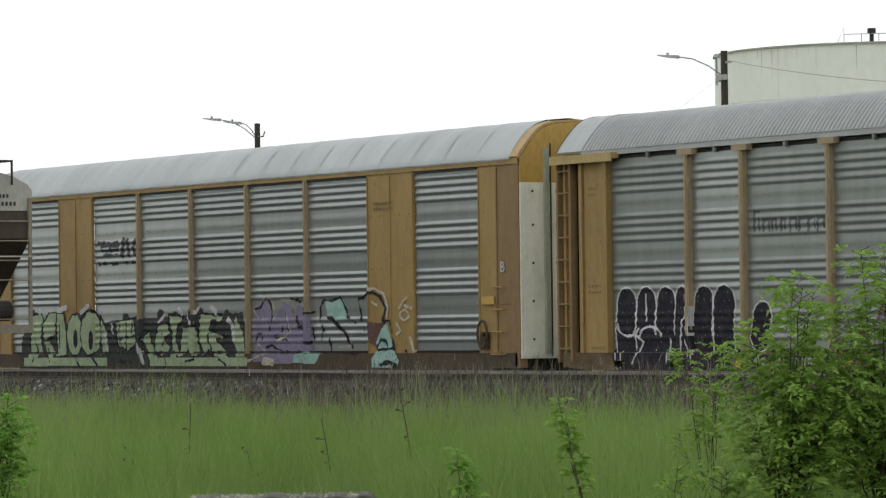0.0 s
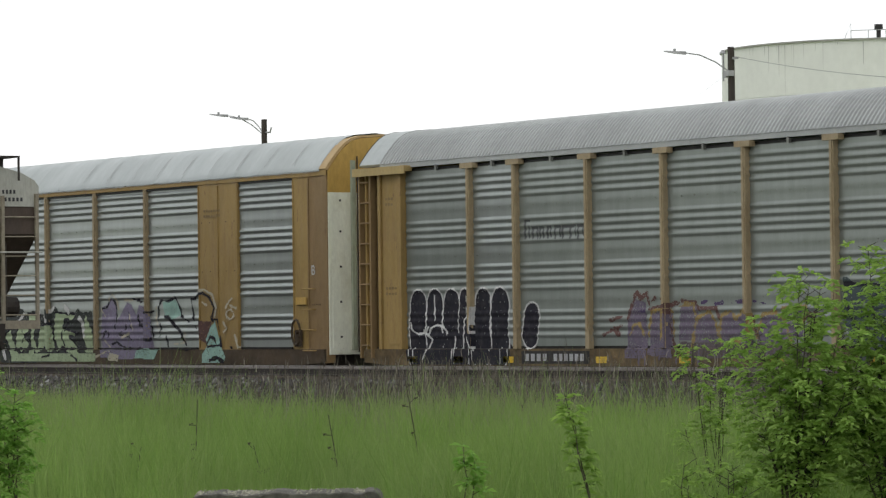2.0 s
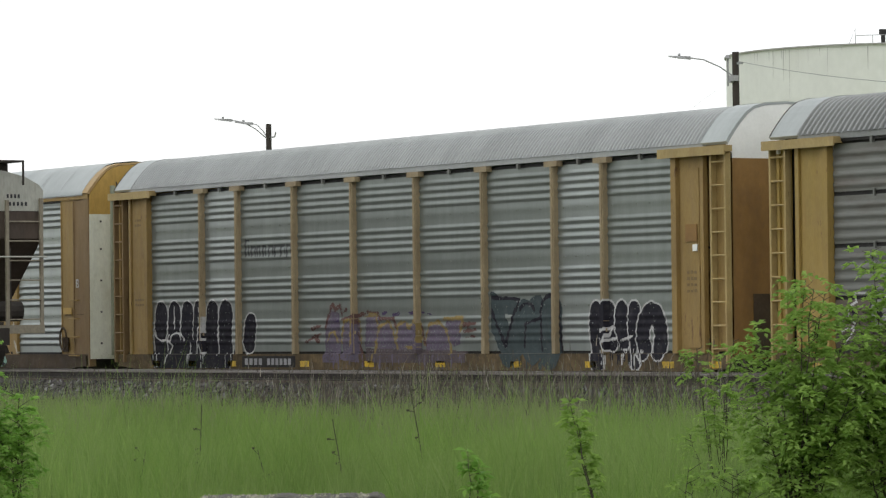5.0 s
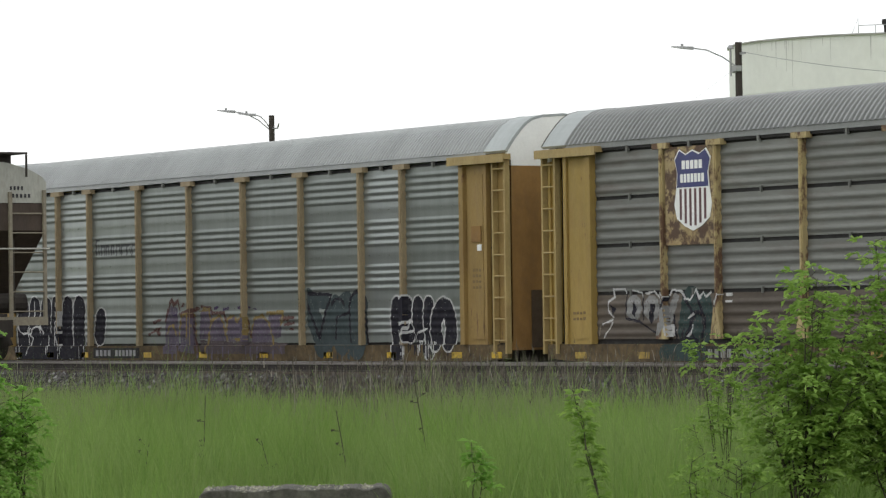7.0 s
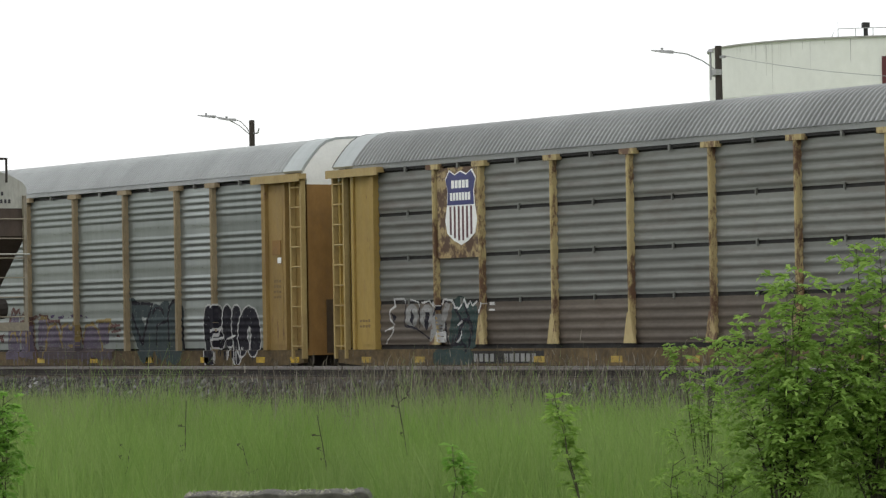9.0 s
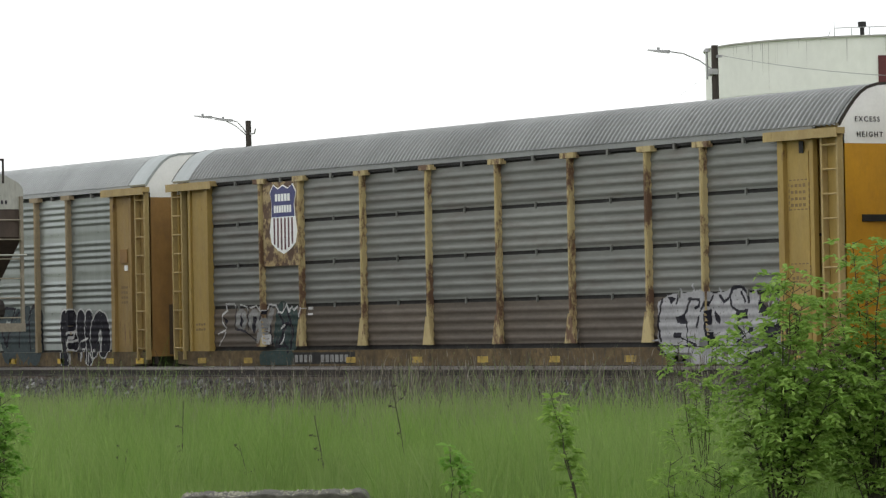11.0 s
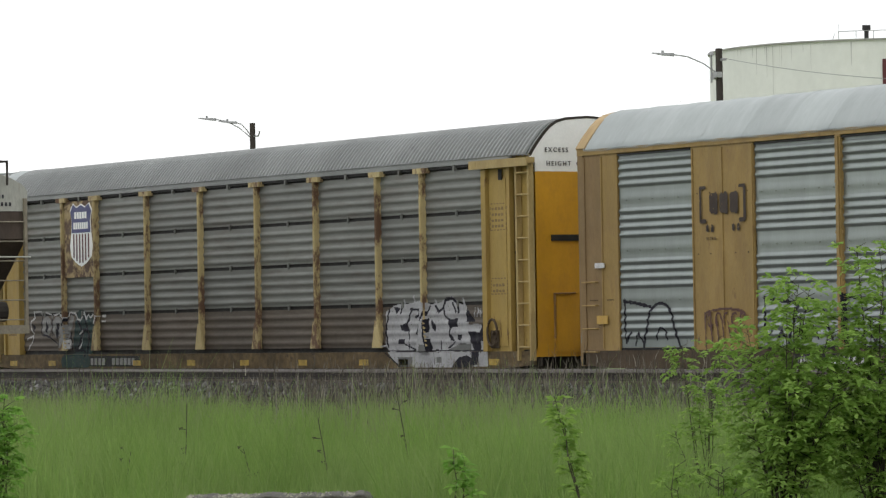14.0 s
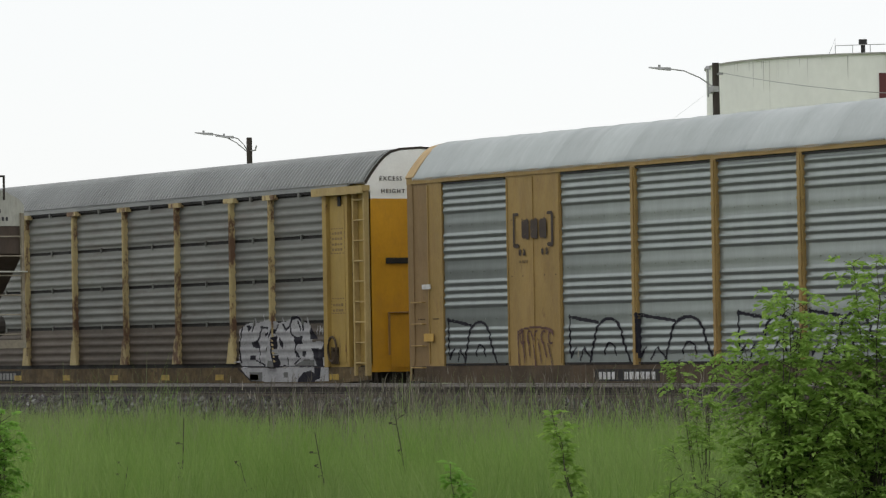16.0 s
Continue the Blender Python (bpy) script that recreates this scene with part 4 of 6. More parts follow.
lay += [([(8.01, 1.78), (9.05, 1.88), (9.2, 1.18), (8.71, 1.0), (8.16, 1.11), (8.01, 1.78)], 0.03, 1),
        ([(5.89, 1.34), (5.86, 1.16), (5.75, 1.08), (5.65, 1.16), (5.62, 1.34), (5.66, 1.53), (5.76, 1.6), (5.86, 1.52)], 0, 1),
        ([(6.8, 1.29), (6.77, 1.09), (6.66, 1.02), (6.56, 1.1), (6.54, 1.29), (6.57, 1.49), (6.68, 1.57), (6.78, 1.49)], 0, 1),
        ([(8.24, 1.7), (8.2, 1.48), (8.32, 1.11)], 0.025, 1),
        ([(8.63, 1.75), (8.61, 1.03)], 0.025, 1),
        ([(8.99, 1.77), (8.91, 1.45)], 0.025, 1),
        ([(8.1, 1.32), (9.11, 1.4)], 0.025, 1)]
lay += [([(3.64, 1.27), (4.17, 1.35), (4.42, 1.47)], 0.035, 1),
        ([(9.52, 1.32), (9.91, 1.54), (10.16, 1.1), (10.78, 0.73), (11.09, 0.59), (10.14, 0.66)], 0, 0),
        ([(9.52, 1.32), (9.91, 1.54), (10.16, 1.1), (10.78, 0.73), (11.09, 0.59), (10.14, 0.66), (9.52, 1.32)], 0.03, 1),
        ([(10.45, 1.69), (10.96, 1.74), (11.11, 1.46), (10.79, 1.32), (11.1, 1.1), (10.78, 0.85), (10.21, 0.95), (10.22, 1.25)], 0, 0),
        ([(10.45, 1.69), (10.96, 1.74), (11.11, 1.46), (10.79, 1.32), (11.1, 1.1), (10.78, 0.85), (10.21, 0.95), (10.22, 1.25), (10.45, 1.69)], 0.03, 1)]
lay += [([(10.99, 1.95), (11.8, 1.9), (11.73, 1.72), (11.52, 1.68), (11.41, 1.32), (11.65, 0.81), (11.15, 0.73), (11.2, 1.46)], 0, 0),
        ([(10.99, 1.95), (11.8, 1.9), (11.73, 1.72), (11.52, 1.68), (11.41, 1.32), (11.65, 0.81), (11.15, 0.73), (11.2, 1.46), (10.99, 1.95)], 0.03, 1),
        ([(11.79, 1.6), (12.5, 1.64), (12.64, 1.31), (12.72, 0.85), (12.36, 0.85), (12.18, 1.17), (11.9, 0.85), (11.56, 0.85)], 0, 0),
        ([(11.79, 1.6), (12.5, 1.64), (12.64, 1.31), (12.72, 0.85), (12.36, 0.85), (12.18, 1.17), (11.9, 0.85), (11.56, 0.85), (11.79, 1.6)], 0.03, 1)]
lay += [([(12.72, 1.96), (14.01, 1.9), (13.85, 1.73), (13.35, 1.77), (13.22, 1.52), (14.17, 1.39), (13.9, 1.3), (13.58, 1.31), (14.45, 0.8), (14.01, 0.73), (13.12, 1.02), (12.99, 0.79), (12.64, 1.31)], 0, 0),
        ([(12.72, 1.96), (14.01, 1.9), (13.85, 1.73), (13.35, 1.77), (13.22, 1.52), (14.17, 1.39), (13.9, 1.3), (13.58, 1.31), (14.45, 0.8), (14.01, 0.73), (13.12, 1.02), (12.99, 0.79), (12.64, 1.31), (12.72, 1.96)], 0.03, 1),
        ([(2.56, 0.84), (7.62, 0.84), (7.62, 0.61), (2.56, 0.6)], 0, 0),
        ([(10.09, 0.84), (15.3, 0.83), (15.29, 0.62), (10.08, 0.61)], 0, 0)]
lay += [([(14.6, 1.87), (14.97, 1.44), (15.18, 0.85), (14.72, 0.85), (14.44, 1.3)], 0, 0),
        ([(10.64, 1.44), (10.85, 1.32), (10.63, 1.14)], 0.03, 1),
        ([(13.31, 1.67), (13.13, 1.31), (13.3, 1.05)], 0.03, 1),
        ([(13.55, 1.66), (13.31, 1.45)], 0.04, 1),
        ([(3.11, 1.35), (3.32, 1.04), (3.1, 0.73)], 0.03, 1),
        ([(4.8, 1.73), (4.79, 1.12)], 0.025, 1),
        ([(3.95, 1.07), (4.15, 0.73)], 0.03, 1),
        ([(5.74, 0.82), (5.94, 0.61)], 0.03, 1),
        ([(6.73, 0.82), (7.02, 0.64)], 0.04, 1),
        ([(12.02, 0.73), (12.48, 0.79)], 0.03, 1),
        ([(13.83, 0.79), (14.18, 0.65)], 0.03, 1)]
lay += [([(3.2, 2.15), (3.48, 2.12)], 0.07, 2),
        ([(4.54, 2.1), (5.2, 2.19)], 0.07, 2),
        ([(6.11, 2.06), (6.52, 2.22)], 0.06, 2),
        ([(10.49, 1.76), (10.81, 1.96)], 0.05, 2),
        ([(11.56, 2.09), (11.74, 1.97)], 0.06, 2),
        ([(12.66, 2.09), (12.51, 1.99)], 0.05, 2),
        ([(13.33, 2.11), (13.56, 1.98)], 0.07, 2),
        ([(14.21, 1.79), (14.44, 1.66), (14.49, 1.3)], 0.07, 2),
        ([(7.41, 1.52), (7.5, 1.0)], 0.07, 2),
        ([(9.39, 1.15), (9.67, 0.73)], 0.09, 2),
        ([(12.04, 1.85), (12.35, 1.72)], 0.04, 2),
        ([(7.78, 1.71), (7.84, 1.48)], 0.04, 2),
        ([(2.92, 0.96), (3.98, 0.96)], 0.022, 1)]
lay += [([(7.4, 0.97), (9.35, 0.97)], 0.022, 1),
        ([(10.22, 0.97), (11.03, 0.97)], 0.022, 1),
        ([(11.19, 0.97), (12.02, 0.96)], 0.022, 1),
        ([(13.12, 0.96), (14.57, 0.96)], 0.022, 1),
        ([(8.28, 0.73), (9.03, 0.73)], 0.03, 1)]
spray(ns, "graffiti", "pale green graffiti blocks on a dark cloud", lay, ["p_green", "p_black", "p_white", "p_dim"], "framed", NS_POSTS, NS_PLATES, rough=0.016, worn_away=0.025)
# violet and mint letters with thin dark lines (violet 0, mint 1, black 2, cream 3, dim 4)
lay = []
lay += [([(15.62, 2.07), (16.0, 2.19), (16.2, 2.3), (16.48, 2.06), (16.41, 1.64), (17.05, 2.19), (17.32, 2.12), (17.57, 1.84), (17.74, 2.11), (18.15, 2.04), (18.37, 1.83), (18.47, 1.28), (18.67, 0.74), (17.01, 0.67), (15.59, 0.73), (15.54, 1.3)], 0, 0),
        ([(19.06, 2.17), (19.79, 2.22), (20.0, 2.02), (20.1, 1.82), (19.56, 1.69), (19.19, 1.82)], 0, 1)]
lay += [([(21.1, 1.67), (21.87, 1.64), (21.76, 1.27), (21.6, 1.07), (21.21, 1.2)], 0, 5),
        ([(21.82, 1.51), (22.05, 1.64), (22.34, 1.07), (21.65, 1.04), (21.55, 1.19)], 0, 1),
        ([(21.33, 0.8), (21.6, 1.0), (22.37, 1.0), (22.57, 0.74), (22.49, 0.6), (21.33, 0.6)], 0, 1),
        ([(17.71, 0.98), (18.95, 0.94), (18.67, 0.67), (17.57, 0.71)], 0, 1),
        ([(16.11, 0.85), (16.67, 0.79), (16.61, 0.62), (16.02, 0.65)], 0, 3)]
lay += [([(15.62, 2.03), (15.91, 2.07), (16.0, 2.21), (16.2, 2.3), (16.42, 2.13), (16.47, 1.71), (16.32, 1.5)], 0.028, 2),
        ([(15.66, 1.27), (15.75, 1.41), (15.98, 1.43), (15.94, 1.28)], 0.025, 2),
        ([(16.17, 1.08), (16.45, 1.12), (17.02, 0.94)], 0.038, 2),
        ([(16.57, 1.35), (16.97, 1.48), (17.03, 1.6)], 0.028, 2),
        ([(16.6, 1.32), (17.16, 1.29), (17.38, 1.15)], 0.025, 2),
        ([(17.12, 1.96), (17.25, 1.57), (17.31, 1.33)], 0.025, 2),
        ([(17.44, 2.26), (17.77, 2.25)], 0.025, 2),
        ([(17.68, 1.84), (17.78, 1.59), (18.09, 1.52), (18.01, 1.64)], 0.038, 2)]
lay += [([(17.83, 2.18), (18.02, 2.22), (18.1, 2.04), (18.18, 1.9), (18.59, 1.93)], 0.025, 2),
        ([(18.47, 1.63), (18.57, 1.21), (18.13, 1.19)], 0.028, 2),
        ([(19.79, 2.27), (19.38, 2.19), (19.01, 2.21), (18.84, 2.03), (18.86, 1.69), (19.02, 1.49)], 0.028, 2),
        ([(19.79, 2.29), (20.1, 1.95), (20.1, 1.82), (20.52, 1.64)], 0.025, 2),
        ([(19.51, 1.69), (20.04, 1.41), (20.35, 1.07)], 0.055, 2),
        ([(18.99, 1.55), (18.9, 1.25)], 0.025, 2),
        ([(19.28, 1.28), (19.36, 1.01)], 0.025, 2),
        ([(19.19, 1.8), (19.56, 1.74)], 0.025, 2)]
lay += [([(20.64, 2.21), (20.85, 2.24), (21.11, 2.37), (21.37, 2.38), (21.76, 2.26), (22.01, 2.0), (21.87, 1.73)], 0.04, 2),
        ([(21.87, 1.69), (22.18, 1.69), (22.32, 1.27), (22.37, 1.04), (21.65, 1.0), (21.6, 1.07), (21.81, 1.27), (22.02, 1.2), (22.11, 1.05)], 0.028, 2),
        ([(20.64, 2.21), (20.78, 1.81), (20.91, 1.47)], 0.025, 2),
        ([(21.75, 0.66), (22.11, 0.71), (22.46, 0.63)], 0.05, 2),
        ([(15.56, 2.0), (15.76, 1.83)], 0.025, 3),
        ([(16.03, 2.27), (16.2, 2.4), (16.45, 2.27), (16.59, 1.99)], 0.028, 3),
        ([(16.91, 2.26), (17.38, 2.23)], 0.028, 3),
        ([(17.18, 1.84), (17.39, 1.43), (16.74, 1.25)], 0.028, 3)]
lay += [([(18.7, 2.03), (18.75, 1.69), (18.85, 1.47)], 0.03, 3),
        ([(21.06, 2.44), (21.5, 2.46), (21.91, 2.33), (22.11, 1.99), (22.03, 1.77)], 0.03, 3),
        ([(22.49, 1.62), (22.68, 1.46), (22.5, 1.37)], 0.025, 3),
        ([(23.05, 1.81), (22.99, 1.75), (22.89, 1.7), (22.79, 1.7), (22.69, 1.75), (22.64, 1.82), (22.69, 1.88), (22.8, 1.93), (22.9, 1.93), (23.0, 1.88), (23.05, 1.81)], 0.02, 3),
        ([(22.62, 1.99), (22.8, 2.15), (22.96, 2.21)], 0.028, 3),
        ([(22.85, 2.05), (23.15, 1.98)], 0.03, 3),
        ([(21.37, 2.14), (21.57, 2.07)], 0.022, 3),
        ([(23.08, 1.26), (23.25, 1.0)], 0.05, 3)]
lay += [([(22.88, 1.0), (22.93, 0.97)], 0.025, 2),
        ([(20.3, 1.41), (20.29, 1.11), (19.71, 1.06)], 0.022, 3),
        ([(16.08, 0.96), (17.8, 0.96)], 0.02, 2),
        ([(19.76, 0.95), (20.97, 0.95)], 0.02, 2),
        ([(15.74, 1.16), (16.17, 0.94), (15.3, 0.73)], 0.022, 3)]
spray(ns, "graffiti", "violet and mint outlined graffiti", lay, ["p_purple", "p_mint", "p_black", "p_cream", "p_dim", "p_red"], "framed", NS_POSTS, NS_PLATES, rough=0.02, worn_away=0.04)

# grey and moss letters (grey 0, moss 1, white 2)
lay = []
lay += [([(5.35, 1.2), (5.5, 1.8)], 0.34, 1), ([(5.9, 1.2), (5.95, 1.7)], 0.3, 1), ([(4.6, 0.72), (5.9, 0.75)], 0.2, 1),
        ([(5.2, 1.95), (5.6, 1.5), (5.3, 1.1)], 0.04, 3), ([(5.7, 1.9), (6.0, 1.4), (5.8, 0.9)], 0.04, 3), (arc(5.7, 1.3, 0.25, 0.3, 0, 270), 0.035, 3),
        ([(6.35, 1.95), (6.5, 1.75), (6.6, 1.95)], 0.025, 2), ([(6.75, 1.95), (6.95, 1.95)], 0.025, 2), ([(6.75, 1.8), (6.95, 1.8)], 0.025, 2)]
lay += [([(3.69, 1.7), (3.62, 1.53), (3.46, 1.44), (3.29, 1.44), (3.13, 1.54), (3.07, 1.71), (3.14, 1.88), (3.3, 1.98), (3.48, 1.98), (3.63, 1.88)], 0, 0),
        ([(4.35, 1.68), (4.28, 1.51), (4.12, 1.42), (3.95, 1.42), (3.8, 1.52), (3.74, 1.69), (3.81, 1.86), (3.96, 1.96), (4.14, 1.96), (4.29, 1.86)], 0, 0),
        ([(4.38, 1.89), (4.59, 1.89), (4.7, 1.71), (4.88, 2.01), (5.07, 1.94), (4.82, 1.4), (4.48, 1.09), (4.33, 1.14), (4.54, 1.46)], 0, 0),
        ([(2.61, 2.1), (3.06, 2.11), (3.12, 2.01)], 0.025, 2)]
lay += [([(2.61, 2.1), (2.67, 1.94), (2.45, 1.85), (2.4, 1.67), (2.6, 1.52)], 0.022, 2),
        ([(3.35, 2.08), (3.68, 2.02), (3.74, 1.92)], 0.022, 2),
        ([(3.83, 2.0), (4.16, 2.04), (4.33, 1.92)], 0.022, 2),
        ([(4.53, 2.01), (4.66, 1.89), (4.81, 2.07), (5.14, 2.03), (5.24, 1.93)], 0.022, 2),
        ([(5.24, 1.88), (5.45, 1.85), (5.67, 2.06), (5.77, 1.87), (5.92, 2.0), (6.02, 1.9), (6.19, 1.99)], 0.022, 2),
        ([(2.21, 1.36), (2.57, 1.45)], 0.018, 2),
        ([(2.24, 1.07), (2.59, 1.38)], 0.018, 2)]
lay += [([(4.96, 1.22), (4.92, 1.12), (4.81, 1.08), (4.7, 1.12), (4.66, 1.22), (4.71, 1.32), (4.82, 1.35), (4.92, 1.31)], 0, 2),
        ([(5.38, 1.47), (5.59, 1.56)], 0.02, 2),
        ([(5.28, 1.05), (5.49, 1.15), (5.54, 1.33)], 0.02, 2),
        ([(3.13, 2.03), (3.07, 1.48), (3.6, 1.41), (4.03, 1.22), (4.38, 1.12)], 0.022, 3),
        ([(3.31, 1.6), (3.39, 1.87), (3.49, 1.68), (3.42, 1.5)], 0, 3),
        ([(4.0, 1.77), (4.18, 1.77), (4.08, 1.33), (3.93, 1.46)], 0, 3),
        ([(3.74, 1.96), (3.73, 1.43)], 0.018, 3),
        ([(4.37, 1.77), (4.57, 1.69), (4.7, 1.92)], 0.02, 3)]
lay += [([(4.86, 1.52), (4.96, 1.04)], 0.03, 3),
        ([(2.47, 1.79), (2.71, 1.69), (2.6, 1.54)], 0, 3),
        ([(5.22, 1.22), (5.11, 1.03), (5.64, 1.03)], 0.03, 3)]
spray(up, "graffiti", "grey and mossy graffiti with white edges", lay, ["p_grey", "p_moss", "p_white", "p_black"], "sheets", UP_POSTS, [], rough=0.008, worn_away=0.05)
# white block with black cuts
lay = []
lay += [([(21.38, 1.88), (21.81, 2.03), (22.52, 2.06), (22.99, 2.15), (23.33, 2.02), (23.79, 2.06), (24.02, 2.16), (24.32, 2.2), (24.58, 2.03), (24.91, 1.96), (25.01, 1.53), (25.34, 1.57), (25.63, 1.49), (25.75, 1.27), (25.7, 0.97), (25.87, 0.91), (25.86, 0.6), (24.31, 0.56), (22.0, 0.59), (21.35, 1.05)], 0, 0),
        ([(22.19, 2.13), (22.24, 2.0)], 0.03, 0),
        ([(22.64, 2.21), (22.66, 2.03)], 0.03, 0),
        ([(23.56, 2.12), (23.63, 2.02)], 0.03, 0),
        ([(24.76, 2.12), (24.82, 1.96)], 0.03, 0),
        ([(21.72, 1.99), (21.62, 1.88)], 0.03, 0),
        ([(21.52, 1.92), (21.36, 1.44), (21.45, 1.05)], 0.035, 1)]
lay += [([(22.1, 2.03), (22.04, 1.84)], 0.03, 1),
        ([(21.72, 1.98), (21.85, 1.81), (22.02, 1.96)], 0, 1),
        ([(22.47, 1.93), (22.84, 1.9), (22.86, 1.78), (22.7, 1.73)], 0.03, 1),
        ([(22.51, 1.87), (22.32, 1.58), (22.03, 1.52)], 0.03, 1),
        ([(22.01, 1.53), (22.32, 1.62), (22.43, 1.41), (22.05, 1.42)], 0, 1),
        ([(22.41, 1.43), (22.39, 1.02)], 0.025, 1),
        ([(21.93, 1.24), (22.21, 1.24), (22.21, 1.11), (21.92, 1.11)], 0, 1),
        ([(22.21, 1.11), (22.72, 0.96)], 0.022, 1),
        ([(23.33, 1.98), (23.09, 1.67), (22.81, 1.52), (22.75, 1.35)], 0.03, 1),
        ([(22.88, 1.04), (23.04, 1.58)], 0.022, 1)]
lay += [([(23.25, 1.67), (23.24, 1.29), (23.37, 1.02)], 0.04, 1),
        ([(23.37, 1.69), (23.57, 1.55), (23.56, 1.39), (23.4, 1.47)], 0, 1),
        ([(23.56, 1.98), (23.71, 1.84), (23.85, 1.91)], 0.03, 1),
        ([(23.9, 1.95), (24.01, 1.72), (24.23, 1.63), (24.15, 1.29), (24.37, 1.18)], 0.03, 1),
        ([(24.12, 1.66), (24.52, 1.69), (24.52, 1.49), (24.31, 1.5), (24.15, 1.41)], 0, 1),
        ([(24.13, 1.41), (24.39, 1.17), (24.19, 1.2)], 0, 1),
        ([(23.9, 1.95), (24.02, 2.12), (24.31, 2.16), (24.49, 2.03), (24.57, 1.83)], 0.035, 1),
        ([(24.31, 2.03), (24.44, 1.84)], 0.03, 1)]
lay += [([(24.49, 1.31), (24.69, 1.31), (24.64, 1.18), (24.49, 1.21)], 0, 1),
        ([(24.1, 1.01), (24.44, 1.16)], 0.022, 1),
        ([(23.81, 1.16), (23.77, 0.91)], 0.022, 1),
        ([(24.91, 1.92), (25.28, 1.61), (24.88, 1.61)], 0, 1),
        ([(24.96, 1.38), (25.45, 1.37), (25.56, 1.57), (25.76, 1.4), (25.75, 1.2), (25.48, 1.15), (25.47, 0.66), (25.2, 0.6), (25.17, 0.97), (25.06, 1.16)], 0, 1),
        ([(21.49, 0.96), (23.18, 0.93), (23.64, 0.96), (25.87, 0.94)], 0.018, 1),
        ([(24.38, 0.64), (24.63, 0.8), (24.99, 0.85), (25.25, 0.76), (25.2, 0.56), (24.35, 0.56)], 0, 1)]
lay += [([(21.96, 0.82), (22.62, 0.82), (22.61, 0.6), (22.05, 0.6)], 0, 2),
        ([(23.07, 1.11), (23.3, 1.1), (23.36, 0.93), (23.02, 0.93)], 0, 2),
        ([(23.68, 0.81), (23.91, 0.81), (23.9, 0.69), (23.68, 0.69)], 0, 2),
        ([(24.09, 0.97), (24.66, 1.13), (25.06, 1.09), (25.06, 0.97)], 0, 2),
        ([(21.42, 0.9), (22.05, 0.6)], 0.022, 1),
        ([(25.25, 1.92), (25.24, 1.73)], 0.018, 0),
        ([(25.36, 1.92), (25.42, 1.83), (25.33, 1.73)], 0.018, 0),
        ([(25.49, 1.89), (25.48, 1.73), (25.6, 1.89)], 0.018, 0),
        ([(25.79, 1.79), (25.83, 1.74)], 0.025, 0)]
spray(up, "graffiti", "white block graffiti with black cuts", lay, ["p_pale", "p_black", "p_smoke"], "sheets", UP_POSTS, [], rough=0.006)
# thin black scrawls
for base, width in ((1.6, 2.2), (6.55, 2.5), (9.2, 2.9), (12.7, 2.3), (15.1, 2.4)):
    u = width / 2.4
    lay = [([(base, 1.98), (base + 1.05 * u, 1.85)], 0.035, 0), ([(base + 0.02, 2.0), (base + 0.05, 1.1), (base + 0.25, 1.3)], 0.03, 0),
           ([(base + 0.75 * u, 1.0)] + arc(base + 1.45 * u, 1.5, 0.5 * u, 0.42, 180, 0) + [(base + 2.2 * u, 1.0)], 0.035, 0),
           (arc(base + 1.5 * u, 1.15, 0.2 * u, 0.25, 180, 0), 0.025, 0), ([(base + 0.4, 1.05), (base + 0.55 * u, 1.3), (base + 0.8 * u, 1.05)], 0.025, 0)]
    spray(cx, "graffiti", "thin black spray scrawl", lay, ["p_black"], "framed", CX_POSTS, CX_PLATES, rough=0.006)
lay = [(arc(4.8 + i * 0.28, 1.55, 0.1, 0.14, rng.uniform(0, 90), rng.uniform(200, 360)), 0.022, 0) for i in range(5)]
lay += [([(4.6 + i * 0.2, 1.7 - 0.05 * i), (4.65 + i * 0.22, 0.9 + 0.1 * (i % 3))], 0.02, 0) for i in range(7)] + [(arc(5.3, 1.65, 0.7, 0.12, 200, -10), 0.025, 0)]
spray(cx, "graffiti", "small black scrawl on the plate", lay, ["p_red"], "framed", CX_POSTS, CX_PLATES, rough=0.006)


# company marks as plain shapes, numbers as bars
lay = []
for i, (w, tall) in enumerate(((0.16, 0.42), (0.2, 0.26), (0.13, 0.26), (0.13, 0.26), (0.2, 0.26), (0.3, 0.26), (0.2, 0.26), (0.2, 0.26))):
    x = 7.08 + i * 0.3
    lay += [([(x, 3.4 - 0.006 * i), (x, 3.4 + tall - 0.05)], 0.04, 0), ([(x + w, 3.4), (x + w, 3.4 + tall * 0.55)], 0.032, 0), ([(x, 3.4 + tall - 0.05), (x + w, 3.4 + tall - 0.05)], 0.03, 0)]
spray(fx, "company_mark", "faded dark company mark on the panel", lay, ["ink_grey"], "ribbed", FX_POSTS, [])
g = Geo()
g.box(6.95, 9.65, -0.024, -0.021, 0.6, 0.88, 0)
bars(g, 7.1, 8.05, 0.66, 0.82, 4, -0.024, 1, 0.35)
bars(g, 8.25, 9.5, 0.66, 0.82, 6, -0.024, 1, 0.35)
part("car_number", g, ["black", "p_pale"], fx, "worn pale lettering on a black sill panel")
g = Geo()
g.box(6.0, 9.0, -0.024, -0.021, 0.6, 0.88, 0)
bars(g, 6.15, 7.05, 0.64, 0.82, 4, -0.024, 1, 0.35)
bars(g, 7.4, 8.75, 0.64, 0.82, 6, -0.024, 1, 0.3)
part("car_number", g, ["black", "p_grey"], up, "pale lettering on a black sill panel")
g = Geo()
g.box(7.6, 10.0, -0.024, -0.021, 0.58, 0.84, 0)
bars(g, 7.75, 8.4, 0.62, 0.78, 4, -0.024, 1, 0.35)
bars(g, 8.7, 9.9, 0.62, 0.78, 6, -0.024, 1, 0.3)
part("car_number", g, ["black", "p_white"], cx, "white lettering on a black sill panel")
